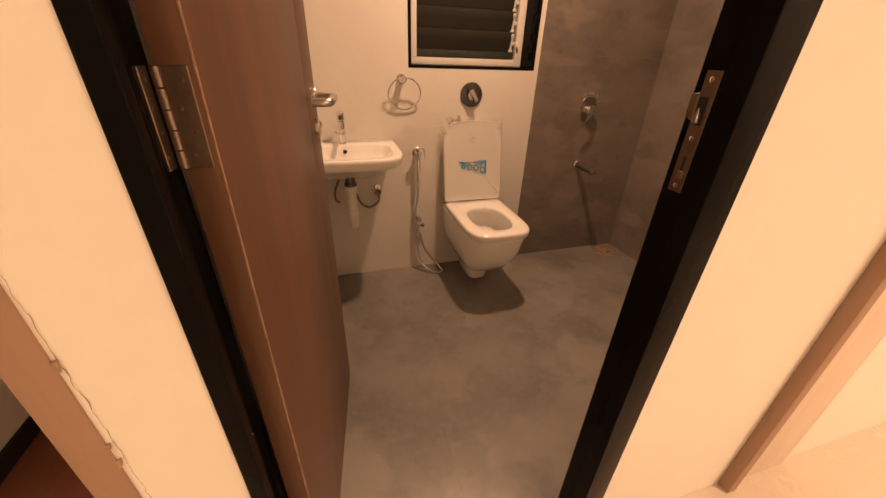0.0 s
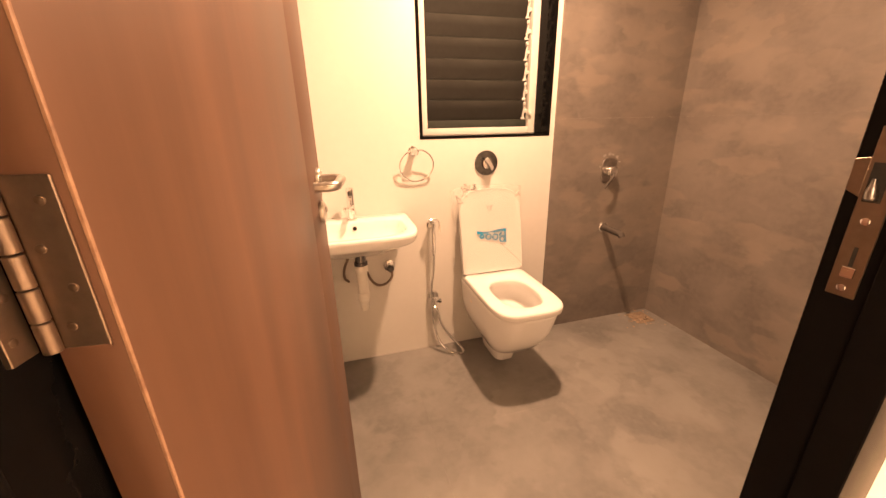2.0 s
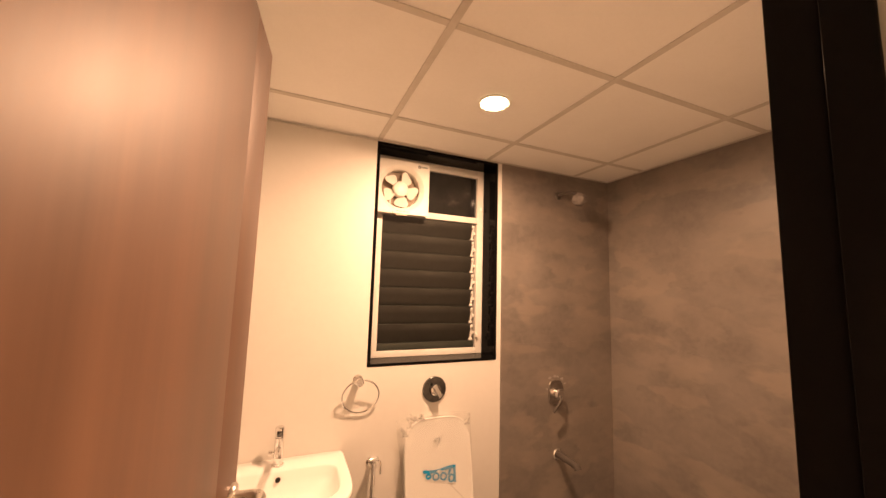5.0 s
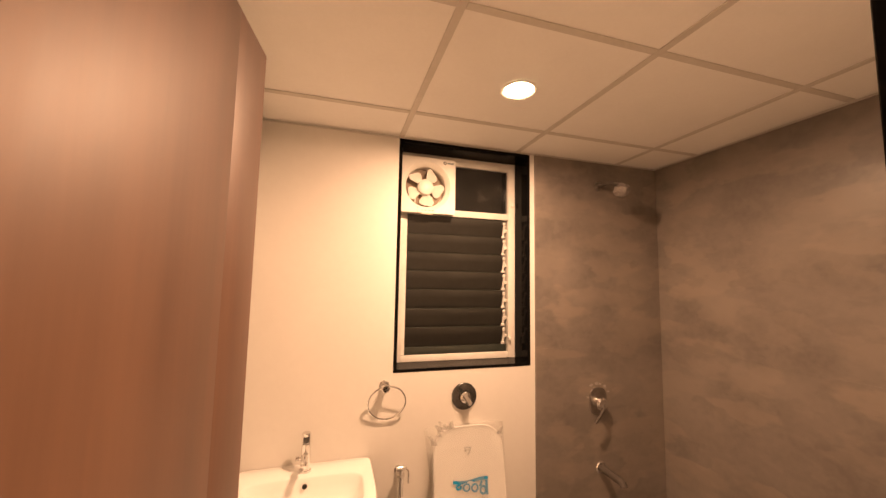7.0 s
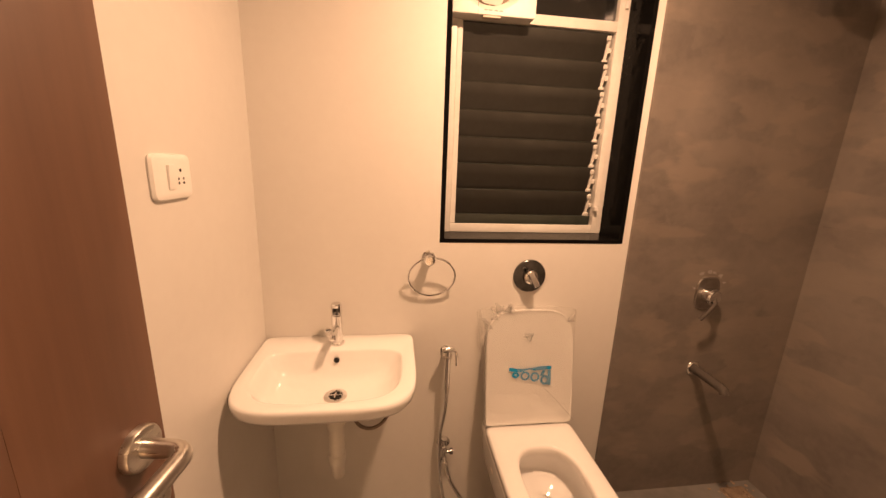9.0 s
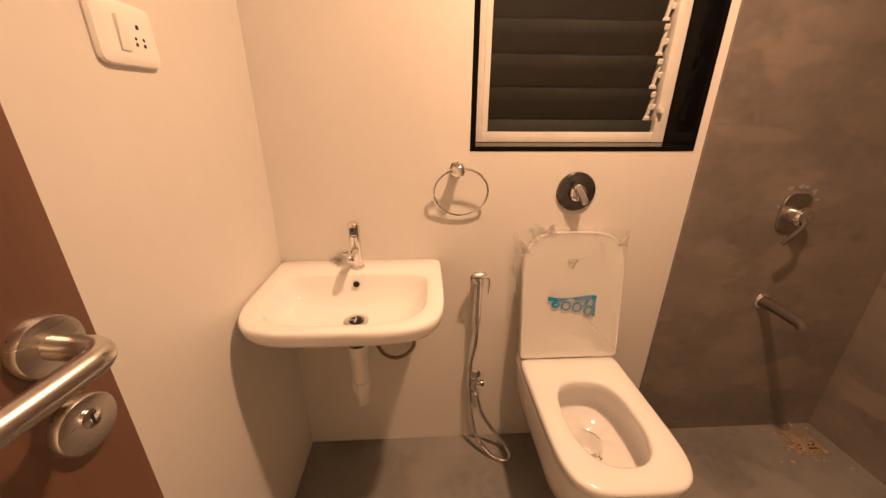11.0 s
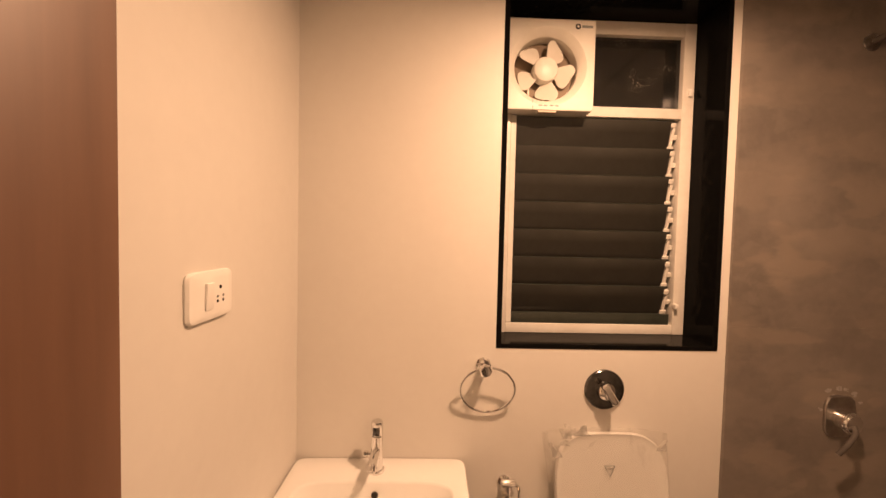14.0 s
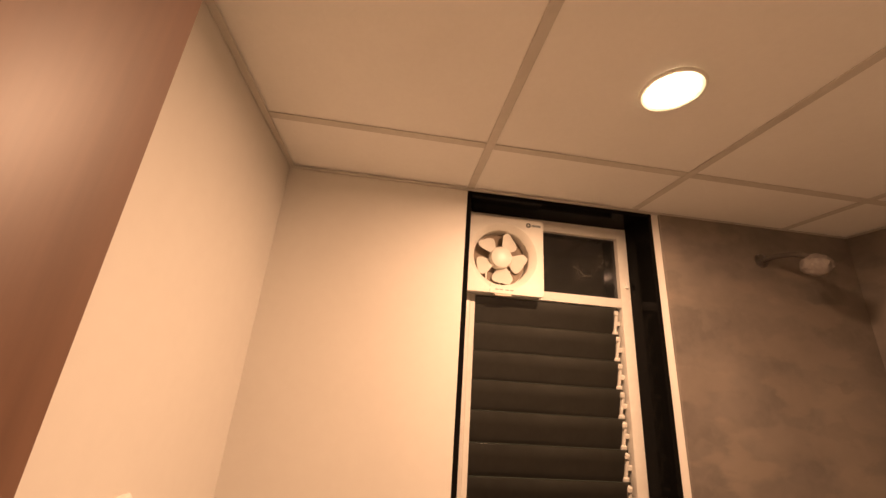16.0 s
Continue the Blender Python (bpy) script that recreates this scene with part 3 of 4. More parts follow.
# added near-black sheet that closes the opening, in place of outside darkness
part("night_backing", box((WX0 + G, 0.2085, WZ0 + 0.0145), (WX1 - G, 0.212, CEIL - 0.0175)), HOLE, win, "dark sheet added behind the window for the night outside")


# ---------------------------------------------------------------- the door
DOOR_TURN = math.degrees(math.atan2(0.171 - 0.084, 0.695))
DW, DT, DH = 0.697, 0.037, 2.035
STILE = 0.140
# local frame: y along the door from the hinge edge, x to the face that shows
door = thing("door_1", (0, 0, 0), "open brown wood-grain laminate door with steel lever", "door", "", "structure",
             pose(0.048, -1.494, 0, 0, 0, -DOOR_TURN))
bm = box((0, 0, 0.012), (DT, DW - STILE - 0.0001, DH), 0.0006, 2)
part("shutter", bm, WOOD, door)
part("lock_stile", box((0.0002, DW - STILE + 0.0001, 0.012), (DT - 0.0002, DW, DH), 0.0006, 2), LIPPING, door, "separate wood-grain strip along the closing edge")
part("edge_band", box((DT - 0.0022, -0.0006, 0.012), (DT + 0.0005, 0.0016, DH), 0.0006, 1), EDGE_BAND, door, "pale worn edge band")


def hinge(z0, z1):
    """A butt hinge: one leaf on the edge of the door, one on the jamb, five knuckles between."""
    leaf = part("hinge_leaf", box((0.006, -0.0022, z0), (DT - 0.007, -0.0002, z1), 0.0006, 1), BRASS, door, "worn steel butt hinge")
    for i in range(5):
        a, b = z0 + (z1 - z0) * i / 5, z0 + (z1 - z0) * (i + 1) / 5
        part("knuckle", turned((0.003, -0.0056, a + 0.0004), (0, 0, 1), [(0, 0.0038), (0.0006, 0.0044), (b - a - 0.0014, 0.0044), (b - a - 0.0008, 0.0038)], 18), BRASS, leaf)
    for k, (dx, f) in enumerate(((0.022, 0.13), (0.014, 0.39), (0.022, 0.62), (0.014, 0.86))):
        bm = turned((dx, -0.0022, z1 - (z1 - z0) * f), (0, -1, 0), [(0, 0.0027), (0.0007, 0.0024), (0.0011, 0.0011)], 14)
        part("screw", bm, STRIKE, leaf)
    part("rebate_ledge", box((-0.0005, -0.0012, z0 - 0.0016), (DT - 0.008, 0.0006, z0 - 0.0002)), LIPPING, leaf)
    jamb_leaf = part("jamb_leaf", box((-0.0100, -0.021, z0 + 0.001), (-0.0040, -0.0050, z1 - 0.001), 0.0005, 1), BRASS, leaf)
    for k, (dy, f) in enumerate(((-0.011, 0.13), (-0.016, 0.39), (-0.011, 0.62), (-0.016, 0.86))):
        part("jamb_screw", turned((-0.0041, dy, z1 - (z1 - z0) * f), (1, 0, 0), [(0, 0.0027), (0.0007, 0.0024), (0.0011, 0.0011)], 14), STRIKE, leaf)


hinge(1.083, 1.182)
hinge(0.20, 0.30)
hinge(1.82, 1.92)

HY, HZ = 0.660, 1.090
rose = part("rose", turned((DT, HY, HZ), (1, 0, 0), [(0, 0.0252), (0.006, 0.0252), (0.0085, 0.0235), (0.0092, 0.020)], 40), STEEL, door, "brushed steel lever handle on a round rose")
OUT, BEND, LONG = 0.056, 0.018, 0.118
line = [(DT + 0.008, HY, HZ), (DT + OUT - BEND, HY, HZ)]
line += [(DT + OUT - BEND + BEND * math.sin(a), HY - BEND * (1 - math.cos(a)), HZ) for a in [math.pi / 2 * k / 8 for k in range(1, 9)]]
line += [(DT + OUT, HY - 0.05, HZ - 0.001), (DT + OUT, HY - LONG + BEND, HZ - 0.002)]
line += [(DT + OUT - BEND * (1 - math.cos(a)), HY - LONG + BEND - BEND * math.sin(a), HZ - 0.002) for a in [math.pi / 2 * k / 8 for k in range(1, 9)]]
line += [(DT + 0.014, HY - LONG, HZ - 0.002)]
part("lever", tube(line, 0.0102, 20), STEEL, rose)
esc = part("escutcheon", turned((DT, HY, HZ - 0.078), (1, 0, 0), [(0, 0.0255), (0.006, 0.0255), (0.0082, 0.024), (0.0088, 0.021)], 40), STEEL, door, "round steel key escutcheon")
part("lock_cylinder", turned((DT + 0.0088, HY, HZ - 0.072), (1, 0, 0), [(0, 0.0085), (0.004, 0.0085), (0.0046, 0.007)], 24), CHROME, esc)
part("key_slot", box((DT + 0.0134, HY - 0.0012, HZ - 0.078), (DT + 0.0138, HY + 0.0012, HZ - 0.067)), HOLE, esc)

# ---------------------------------------------------------------- ceiling lamp
lamp = thing("downlight", (LAMP[0], LAMP[1], CEIL), "round recessed ceiling downlight, switched on", "ceiling lamp")
part("rim", loft([circle((0, 0, -0.0005 + dz), r, (0, 0, 1), 40, (1, 0, 0)) for dz, r in ((0.0035, 0.050), (0, 0.063), (-0.004, 0.064), (-0.006, 0.058), (-0.003, 0.050))], False, False), FAN_WHITE, lamp)
part("diffuser", turned((0, 0, -0.0085), (0, 0, 1), [(0, 0.030), (0.0015, 0.044), (0.0045, 0.0495), (0.010, 0.0495)], 40), GLOW, lamp, "glowing warm diffuser")


# ---------------------------------------------------------------- exhaust fan in the window
fan = thing("exhaust_fan", (0.762, 0.080, 2.0295), "cream plastic square exhaust fan with five still blades", "fan")
CX, CZ = -0.008, -0.005
h = 0.1435
bm = loft([rounded_square(0, 0, h * 0.985, 0.048, 0.06), rounded_square(0, 0, h, 0.045, 0.06), rounded_square(0, 0, h, 0.003, 0.06), rounded_square(0, 0, h * 0.985, 0.0, 0.06),
           [Vector((CX + 0.125 * math.cos(a), -0.001, CZ + 0.125 * math.sin(a))) for a in (2 * math.pi * (i + 0.5) / 64 for i in range(64))],
           [Vector((CX + 0.110 * math.cos(a), 0.010, CZ + 0.110 * math.sin(a))) for a in (2 * math.pi * (i + 0.5) / 64 for i in range(64))],
           [Vector((CX + 0.103 * math.cos(a), 0.020, CZ + 0.103 * math.sin(a))) for a in (2 * math.pi * (i + 0.5) / 64 for i in range(64))],
           [Vector((CX + 0.103 * math.cos(a), 0.066, CZ + 0.103 * math.sin(a))) for a in (2 * math.pi * (i + 0.5) / 64 for i in range(64))]], False, True)
part("housing", bm, FAN_WHITE, fan, "", 30)
part("shutter_flap", turned((CX, 0.0655, CZ), (0, -1, 0), [(0, 0.102), (0.002, 0.102)], 40), FLAP, fan, "dull brown back shutter")
hub = part("hub", turned((CX, 0.052, CZ), (0, -1, 0), [(0, 0.041), (0.028, 0.041), (0.034, 0.038), (0.038, 0.027), (0.0395, 0.008)], 36), FAN_WHITE, fan)


def blade_mesh():
    """A petal, twisted about its length, 2 mm thick."""
    rings = []
    for k, half in enumerate((0.015, 0.020, 0.026, 0.0310, 0.0345, 0.0365, 0.0365, 0.0325, 0.0240, 0.0100)):
        f = k / 9
        tilt = radians(32 - 12 * f)
        ring = []
        for u, w in ((-1, -1), (-0.4, -1), (0.3, -1), (1, -1), (1, 1), (0.3, 1), (-0.4, 1), (-1, 1)):
            x = half * u + 0.012 * math.sin(math.pi * f) - 0.006 * f
            ring.append(Vector((x * math.cos(tilt), x * math.sin(tilt) * 0.8 + 0.001 * w, 0.034 + 0.066 * f - 0.006 * max(0.0, u) * f)))
        rings.append(ring)
    return loft(rings)


for i in range(5):
    bm = blade_mesh()
    bmesh.ops.transform(bm, matrix=pose(CX, 0.036, CZ, 0, 24 + 72 * i, 0), verts=bm.verts)
    part("blade", bm, FAN_WHITE, fan)
for x in (-0.048, 0.004, 0.040):
    part("strut", box((CX + x - 0.0025, 0.050, CZ - 0.099), (CX + x + 0.0025, 0.054, CZ - 0.048 + abs(x) * 0.2), 0.001, 1), FAN_WHITE, fan)
mark = part("badge", turned((0.085, -0.0002, 0.122), (0, -1, 0), [(0, 0.009), (0.0008, 0.009)], 24), BLACK, fan, "small round black badge")
part("badge_centre", turned((0.085, -0.0010, 0.122), (0, -1, 0), [(0, 0.004), (0.0004, 0.004)], 20), FAN_WHITE, mark)
part("print_bar", box((0.098, -0.0010, 0.118), (0.132, -0.0002, 0.126)), GREY_PRINT, fan)
for x in (-0.034, -0.018, 0.002, 0.018):
    part("print_bar", box((x, -0.0010, -0.131), (x + 0.012, -0.0002, -0.127)), GREY_PRINT, fan)
part("parting_line", box((-0.054, -0.0008, -0.1425), (-0.0525, -0.0002, -0.110)), GREY_PRINT, fan)
part("pull_tab", box((-0.035, 0.002, -0.1495), (0.025, 0.020, -0.1436), 0.002), CASING, fan)


# ---------------------------------------------------------------- wash basin and its tap
def basin():
    ob = thing("wash_basin", (0.257, -0.001, 0.0), "white ceramic wall-hung wash basin with rounded front", "wash basin")
    cy = -0.16
    o = lambda z, hw, f, b=0.1585, ef=4.3: d_ring(0, cy, hw, f, b, z, ef, 16.0)
    outer = [o(0.650, 0.10, 0.02, 0.1585), o(0.664, 0.135, 0.055, 0.1585, 3.0), o(0.698, 0.178, 0.120, 0.1585, 3.4), o(0.728, 0.216, 0.190, 0.1585, 4.0), o(0.744, 0.235, 0.224), o(0.752, 0.245, 0.238),
             o(0.764, 0.2515, 0.246), o(0.782, 0.2540, 0.2500), o(0.790, 0.2540, 0.2502), o(0.7955, 0.2515, 0.2478), o(0.797, 0.247, 0.243, 0.156)]
    i = lambda z, hw, f, b, ef=3.6, eb=5.0: d_ring(0, cy - 0.035, hw, f, b, z, ef, eb)
    inner = [i(0.797, 0.214, 0.184, 0.092), i(0.7955, 0.211, 0.181, 0.089), i(0.790, 0.2075, 0.177, 0.086), i(0.765, 0.198, 0.166, 0.080, 3.4), i(0.730, 0.174, 0.140, 0.068, 2.9, 4),
             i(0.712, 0.130, 0.106, 0.050, 2.4, 3), i(0.705, 0.07, 0.062, 0.03, 2, 2), i(0.703, 0.03, 0.03, 0.015, 2, 2)]
    part("bowl", loft(outer + inner), CERAMIC, ob, "", 50)
    part("overflow_ring", turned((0.0, -0.1215, 0.770), (0, -1, 0.12), [(0, 0.0098), (0.0016, 0.0098), (0.0020, 0.0090)], 26), SATIN, ob)
    part("overflow_hole", turned((0.0, -0.1240, 0.7704), (0, -1, 0.12), [(0, 0.0082), (0.0006, 0.0082)], 24), HOLE, ob)
    waste = part("drain_fitting", turned((0.010, -0.220, 0.7035), (0, 0, 1), [(0, 0.035), (0.003, 0.035), (0.005, 0.031), (0.004, 0.021), (0.003, 0.020)], 36), CHROME, ob, "chrome waste fitting")
    part("drain_hole", turned((0.010, -0.220, 0.7070), (0, 0, 1), [(0, 0.0185), (0.0012, 0.0185)], 28), HOLE, waste)
    for dx, dy in ((0.018, 0.0022), (0.0022, 0.018)):
        part("cross_bar", box((0.010 - dx, -0.220 - dy, 0.7083 + 0.2 * dy), (0.010 + dx, -0.220 + dy, 0.7094 + 0.2 * dy), 0.0004, 1), CHROME, waste)
    return ob


basin()

tap = thing("basin_tap", (0.252, -0.062, 0.7973), "small chrome pillar tap on the wash basin", "tap")
part("base_ring", turned((0, 0, 0), (0, 0, 1), [(0, 0.0225), (0.005, 0.0225), (0.007, 0.019)], 30), CHROME, tap)
part("body", turned((0, 0, 0.006), (0, -0.02, 1), [(0, 0.0175), (0.085, 0.0165), (0.098, 0.0165), (0.1, 0.015)], 30), CHROME, tap)
part("spout", tube(smooth_line([(0, -0.004, 0.060), (0, -0.045, 0.070), (0, -0.082, 0.068), (0, -0.092, 0.058)], 6), 0.0115, 18), CHROME, tap)
part("handle", turned((0, -0.002, 0.107), (0, -0.02, 1), [(0, 0.015), (0.002, 0.0172), (0.036, 0.0172), (0.040, 0.014)], 30), CHROME, tap)
part("handle_slot", box((-0.010, -0.022, 0.112), (0.010, -0.017, 0.134), 0.003), DARK_CHROME, tap)
part("side_knob", turned((-0.015, -0.002, 0.050), (-1, 0, 0), [(0, 0.006), (0.008, 0.006), (0.012, 0.009), (0.020, 0.009), (0.022, 0.007)], 20), CHROME, tap)

waste_pipe = thing("basin_waste_pipe", (0.265, -0.217, 0.0), "white plastic waste pipe hanging under the basin", "waste pipe")
part("nut", turned((0, 0, 0.628), (0, 0, 1), [(0, 0.0245), (0.002, 0.029), (0.016, 0.029), (0.018, 0.024), (0.075, 0.022)], 16), DARK_CHROME, waste_pipe, "dull dark coupling nut")
part("collar", turned((0, 0, 0.596), (0, 0, 1), [(0, 0.026), (0.004, 0.0285), (0.026, 0.0285), (0.032, 0.025)], 24), PVC, waste_pipe)
part("pipe", turned((0, 0, 0.455), (0.0, 0, 1), [(0, 0.0235), (0.142, 0.0235)], 24), PVC, waste_pipe)
part("tail", turned((0.002, 0, 0.412), (-0.03, 0, 1), [(0, 0.017), (0.004, 0.0195), (0.050, 0.0205), (0.060, 0.0265), (0.085, 0.0265), (0.088, 0.0235)], 24), PVC, waste_pipe)
part("clip_ring", turned((0.0, 0, 0.500), (0, 0, 1), [(0, 0.0225), (0.006, 0.0225)], 24), STEEL, waste_pipe)

stop = thing("angle_valve", (0.412, 0.0, 0.528), "chrome angle valve on the wall under the basin", "valve")
part("flange", turned((0, -0.0005, 0), (0, -1, 0), [(0, 0.029), (0.003, 0.029), (0.009, 0.018)], 32), CHROME, stop)
part("body", turned((0, -0.008, 0), (0, -1, 0), [(0, 0.012), (0.030, 0.012), (0.034, 0.009)], 22), CHROME, stop)
part("handle", turned((0, -0.042, 0), (0, -1, 0), [(0, 0.008), (0.003, 0.017), (0.014, 0.017), (0.017, 0.013)], 10), DARK_CHROME, stop)
part("outlet", turned((0.004, -0.024, 0), (0.1, 0, -1), [(0, 0.009), (0.022, 0.009)], 18), CHROME, stop)
hose = thing("supply_hose", (0, 0, 0), "braided steel supply hose from valve to basin", "hose")
part("hose", tube(smooth_line([(0.418, -0.026, 0.512), (0.418, -0.036, 0.480), (0.392, -0.050, 0.456), (0.354, -0.060, 0.450), (0.318, -0.074, 0.480), (0.292, -0.086, 0.545), (0.280, -0.088, 0.610), (0.272, -0.085, 0.690)], 10), 0.0062, 10, 0.08), BRASS, hose)
hose2 = thing("supply_hose", (0, 0, 0), "braided steel supply hose behind the waste pipe", "hose")
part("hose", tube(smooth_line([(0.205, -0.012, 0.470), (0.188, -0.035, 0.500), (0.192, -0.055, 0.560), (0.232, -0.068, 0.650)], 10), 0.0060, 10, 0.08), BRASS, hose2)

# ---------------------------------------------------------------- towel ring, flush valve
ring = thing("towel_ring", (0.561, 0.0, 1.088), "thin chrome towel ring on a small wall mount", "towel ring")
part("mount", turned((0, -0.0005, 0), (0, -1, 0), [(0, 0.0235), (0.004, 0.0235), (0.006, 0.018), (0.014, 0.0150), (0.030, 0.0150), (0.040, 0.018), (0.056, 0.018), (0.059, 0.014)], 8), CHROME, ring)
RC = Vector((0.010, -0.031, -0.066))
pts = [RC + Vector((0.081 * math.sin(a), -0.019 * math.cos(a), 0.074 * math.cos(a))) for a in [radians(8) + 2 * math.pi * k / 64 * 0.985 for k in range(65)]]
part("ring", tube(pts, 0.0036, 10), CHROME, ring)

flush = thing("flush_valve", (0.935, 0.0, 1.017), "round dark chrome flush valve with a push lever", "flush valve")
part("plate", turned((0, -0.0005, 0), (0, -1, 0), [(0, 0.061), (0.006, 0.061), (0.009, 0.058), (0.010, 0.050)], 48), DARK_CHROME, flush)
part("boss", turned((0, -0.010, 0), (0, -1, 0), [(0, 0.028), (0.012, 0.026), (0.016, 0.020)], 32), CHROME, flush)
bm = box((-0.011, -0.052, -0.034), (0.011, -0.024, 0.034), 0.008, 3)
bmesh.ops.transform(bm, matrix=pose(0, 0, 0, 0, -32, 0), verts=bm.verts)
part("lever", bm, CHROME, flush)

# ---------------------------------------------------------------- toilet
TX = 0.948
toilet = thing("toilet", (TX, -0.001, 0.0), "white ceramic wall-hung toilet with its lid raised", "toilet")
TC = -0.30
r = lambda z, hw, f, b=0.299, ef=3.4, eb=12.0, cy=TC: d_ring(0, cy, hw, f, b, z, ef, eb)
outer = [r(0.146, 0.078, 0.03), r(0.152, 0.096, 0.074), r(0.180, 0.120, 0.126), r(0.240, 0.142, 0.180), r(0.310, 0.157, 0.219), r(0.370, 0.161, 0.240), r(0.404, 0.1640, 0.252), r(0.414, 0.1640, 0.253), r(0.4195, 0.161, 0.250)]
q = lambda z, hw, f, b, ef=2.4, eb=2.6, cy=-0.345: d_ring(0, cy, hw, f, b, z, ef, eb)
inner = [q(0.4195, 0.128, 0.160, 0.160), q(0.405, 0.136, 0.166, 0.168), q(0.365, 0.138, 0.166, 0.170), q(0.336, 0.133, 0.158, 0.163), q(0.316, 0.118, 0.140, 0.146), q(0.302, 0.090, 0.106, 0.112),
         q(0.293, 0.064, 0.072, 0.076, 2, 2, -0.320)] + [d_ring(0.014, -0.296, a, b, b, z, 2, 2) for a, b, z in ((0.043, 0.050, 0.289), (0.036, 0.043, 0.283), (0.031, 0.036, 0.262), (0.020, 0.025, 0.244))]
part("bowl", loft(outer + inner), CERAMIC, toilet, "", 50)
part("outlet_foot", loft([d_ring(-0.022, -0.245, a, b, 0.12, z, 3.2, 6, 40) for z, a, b in ((0.070, 0.050, 0.080), (0.076, 0.055, 0.087), (0.140, 0.064, 0.104), (0.185, 0.068, 0.112))]), CERAMIC, toilet)
s0 = lambda z, k=0.0: d_ring(0, -0.335, 0.1670 - k, 0.230 - k, 0.246 - k, z, 4.0, 18.0)
h0 = lambda z, k=0.0: d_ring(0, -0.350, 0.100 + k, 0.148 + k, 0.142 + k, z, 2.5, 2.7)
part("seat", loft([s0(0.4225, 0.006), s0(0.428, 0.001), s0(0.447), s0(0.453, 0.002), s0(0.4570, 0.008), h0(0.4570, 0.010), h0(0.453, 0.003), h0(0.445), h0(0.4225, 0.004)], closed=True), SEAT, toilet, "", 45)
for x in (-0.118, 0.118):
    part("seat_hinge", turned((x - 0.026, -0.088, 0.450), (1, 0, 0), [(0, 0.009), (0.002, 0.0105), (0.050, 0.0105), (0.052, 0.009)], 20), SEAT, toilet)
part("hinge_deck", box((-0.158, -0.084, 0.4200), (0.158, -0.030, 0.436), 0.004), CERAMIC, toilet)


def lid_ring(w, top, bot, y, e=3.7, n=72, zc=0.250):
    out = []
    for i in range(n):
        a = 2 * math.pi * i / n
        c, s = math.cos(a), math.sin(a)
        ex = e if s > 0 else 26
        d = top if s > 0 else bot
        k = 1.0 - 0.02 * (zc + d * s - 0.02)
        out.append(Vector((k * w * math.copysign(abs(c) ** (2 / ex), c), y, zc + d * math.copysign(abs(s) ** (2 / ex), s))))
    return out


bm = loft([lid_ring(0.154, 0.175, 0.227, 0.0005), lid_ring(0.162, 0.185, 0.237, -0.002), lid_ring(0.168, 0.190, 0.242, -0.004), lid_ring(0.170, 0.192, 0.244, -0.001), lid_ring(0.170, 0.192, 0.244, 0.014), lid_ring(0.165, 0.187, 0.239, 0.020)])
LID = pose(0, -0.099, 0.456, -10)
bmesh.ops.transform(bm, matrix=LID, verts=bm.verts)
part("lid", bm, SEAT, toilet, "raised white lid", 40)
for x in (-0.1640,):
    part("side_cap", turned((x + 0.0075, -0.190, 0.362), (-1, 0, 0), [(0, 0.017), (0.003, 0.016), (0.004, 0.013)], 28), CASING, toilet, "round brown fixing hole cap")
bm = box((-0.028, -0.0010, -0.0035), (0.028, 0.0012, 0.0035), 0.0004, 1)
bmesh.ops.transform(bm, matrix=pose(0.004, -0.5005, 0.294, -26), verts=bm.verts)
part("print_bar", bm, GREY_PRINT, toilet, "small grey maker's print")
bm = bmesh.new()
rng = random.Random(5)
for k in range(22):
    a0, d = radians(rng.uniform(170, 285)), rng.uniform(0.84, 1.35)
    c = Vector((0.014 + 0.040 * d * math.cos(a0), -0.296 + 0.047 * d * math.sin(a0), 0.2885 + 0.010 * max(0.0, d - 1.0)))
    a = 0.003 + 0.008 * rng.random() ** 2
    foot = [bm.verts.new(c + Vector((a * rng.uniform(0.7, 1.2) * math.cos(q0), a * 0.6 * math.sin(q0), 0.0))) for q0 in (0.2, 1.3, 2.9, 4.1, 5.3)]
    peak = bm.verts.new(c + Vector((0.3 * a * rng.uniform(-1, 1), 0.0, rng.uniform(0.003, 0.009))))
    for v0, v1 in zip(foot, foot[1:] + foot[:1]):
        bm.faces.new((v0, v1, peak))
debris = link("debris", bm, DUST, None)
debris.location = (TX, 0, 0.001)
tagged(debris, "scraps of tan debris in the toilet bowl", "debris", "", "stuff")

# clear film still wrapped over the raised lid
WRAP = LID @ Matrix.Translation((0, 0, -0.012))
film = thing("plastic_film", (TX, -0.001, 0.0), "crinkled clear plastic film wrapped around the toilet lid", "plastic film")
bm = bmesh.new()
NX, NZ = 30, 34
grid = []
for j in range(NZ + 1):
    row = []
    for i in range(NX + 1):
        u, v = i / NX * 2 - 1, j / NZ
        wdt = (0.176 + 0.030 * v * v) if u < 0 else (0.172 + 0.008 * v)
        top = 0.468 - 0.045 * abs(u) ** 6 * 0.4
        z = 0.02 + (top - 0.02) * v
        wave = noise.noise(Vector((u * 3.1, v * 4.3, 1.7))) * 0.006 + noise.noise(Vector((u * 9, v * 11, 4.2))) * 0.003
        edge = 0.016 * max(0.0, abs(u) - 0.93) / 0.07
        row.append(bm.verts.new(WRAP @ Vector((u * wdt, -0.0075 + wave * (0.25 + 0.6 * v * v) + edge, z + 0.010 * max(0, v - 0.9) * 10 * noise.noise(Vector((u * 6, 3.3, 0.4)))))))
    grid.append(row)
for j in range(NZ):
    for i in range(NX):
        bm.faces.new((grid[j][i], grid[j][i + 1], grid[j + 1][i + 1], grid[j + 1][i]))
part("sheet", bm, FILM, film)
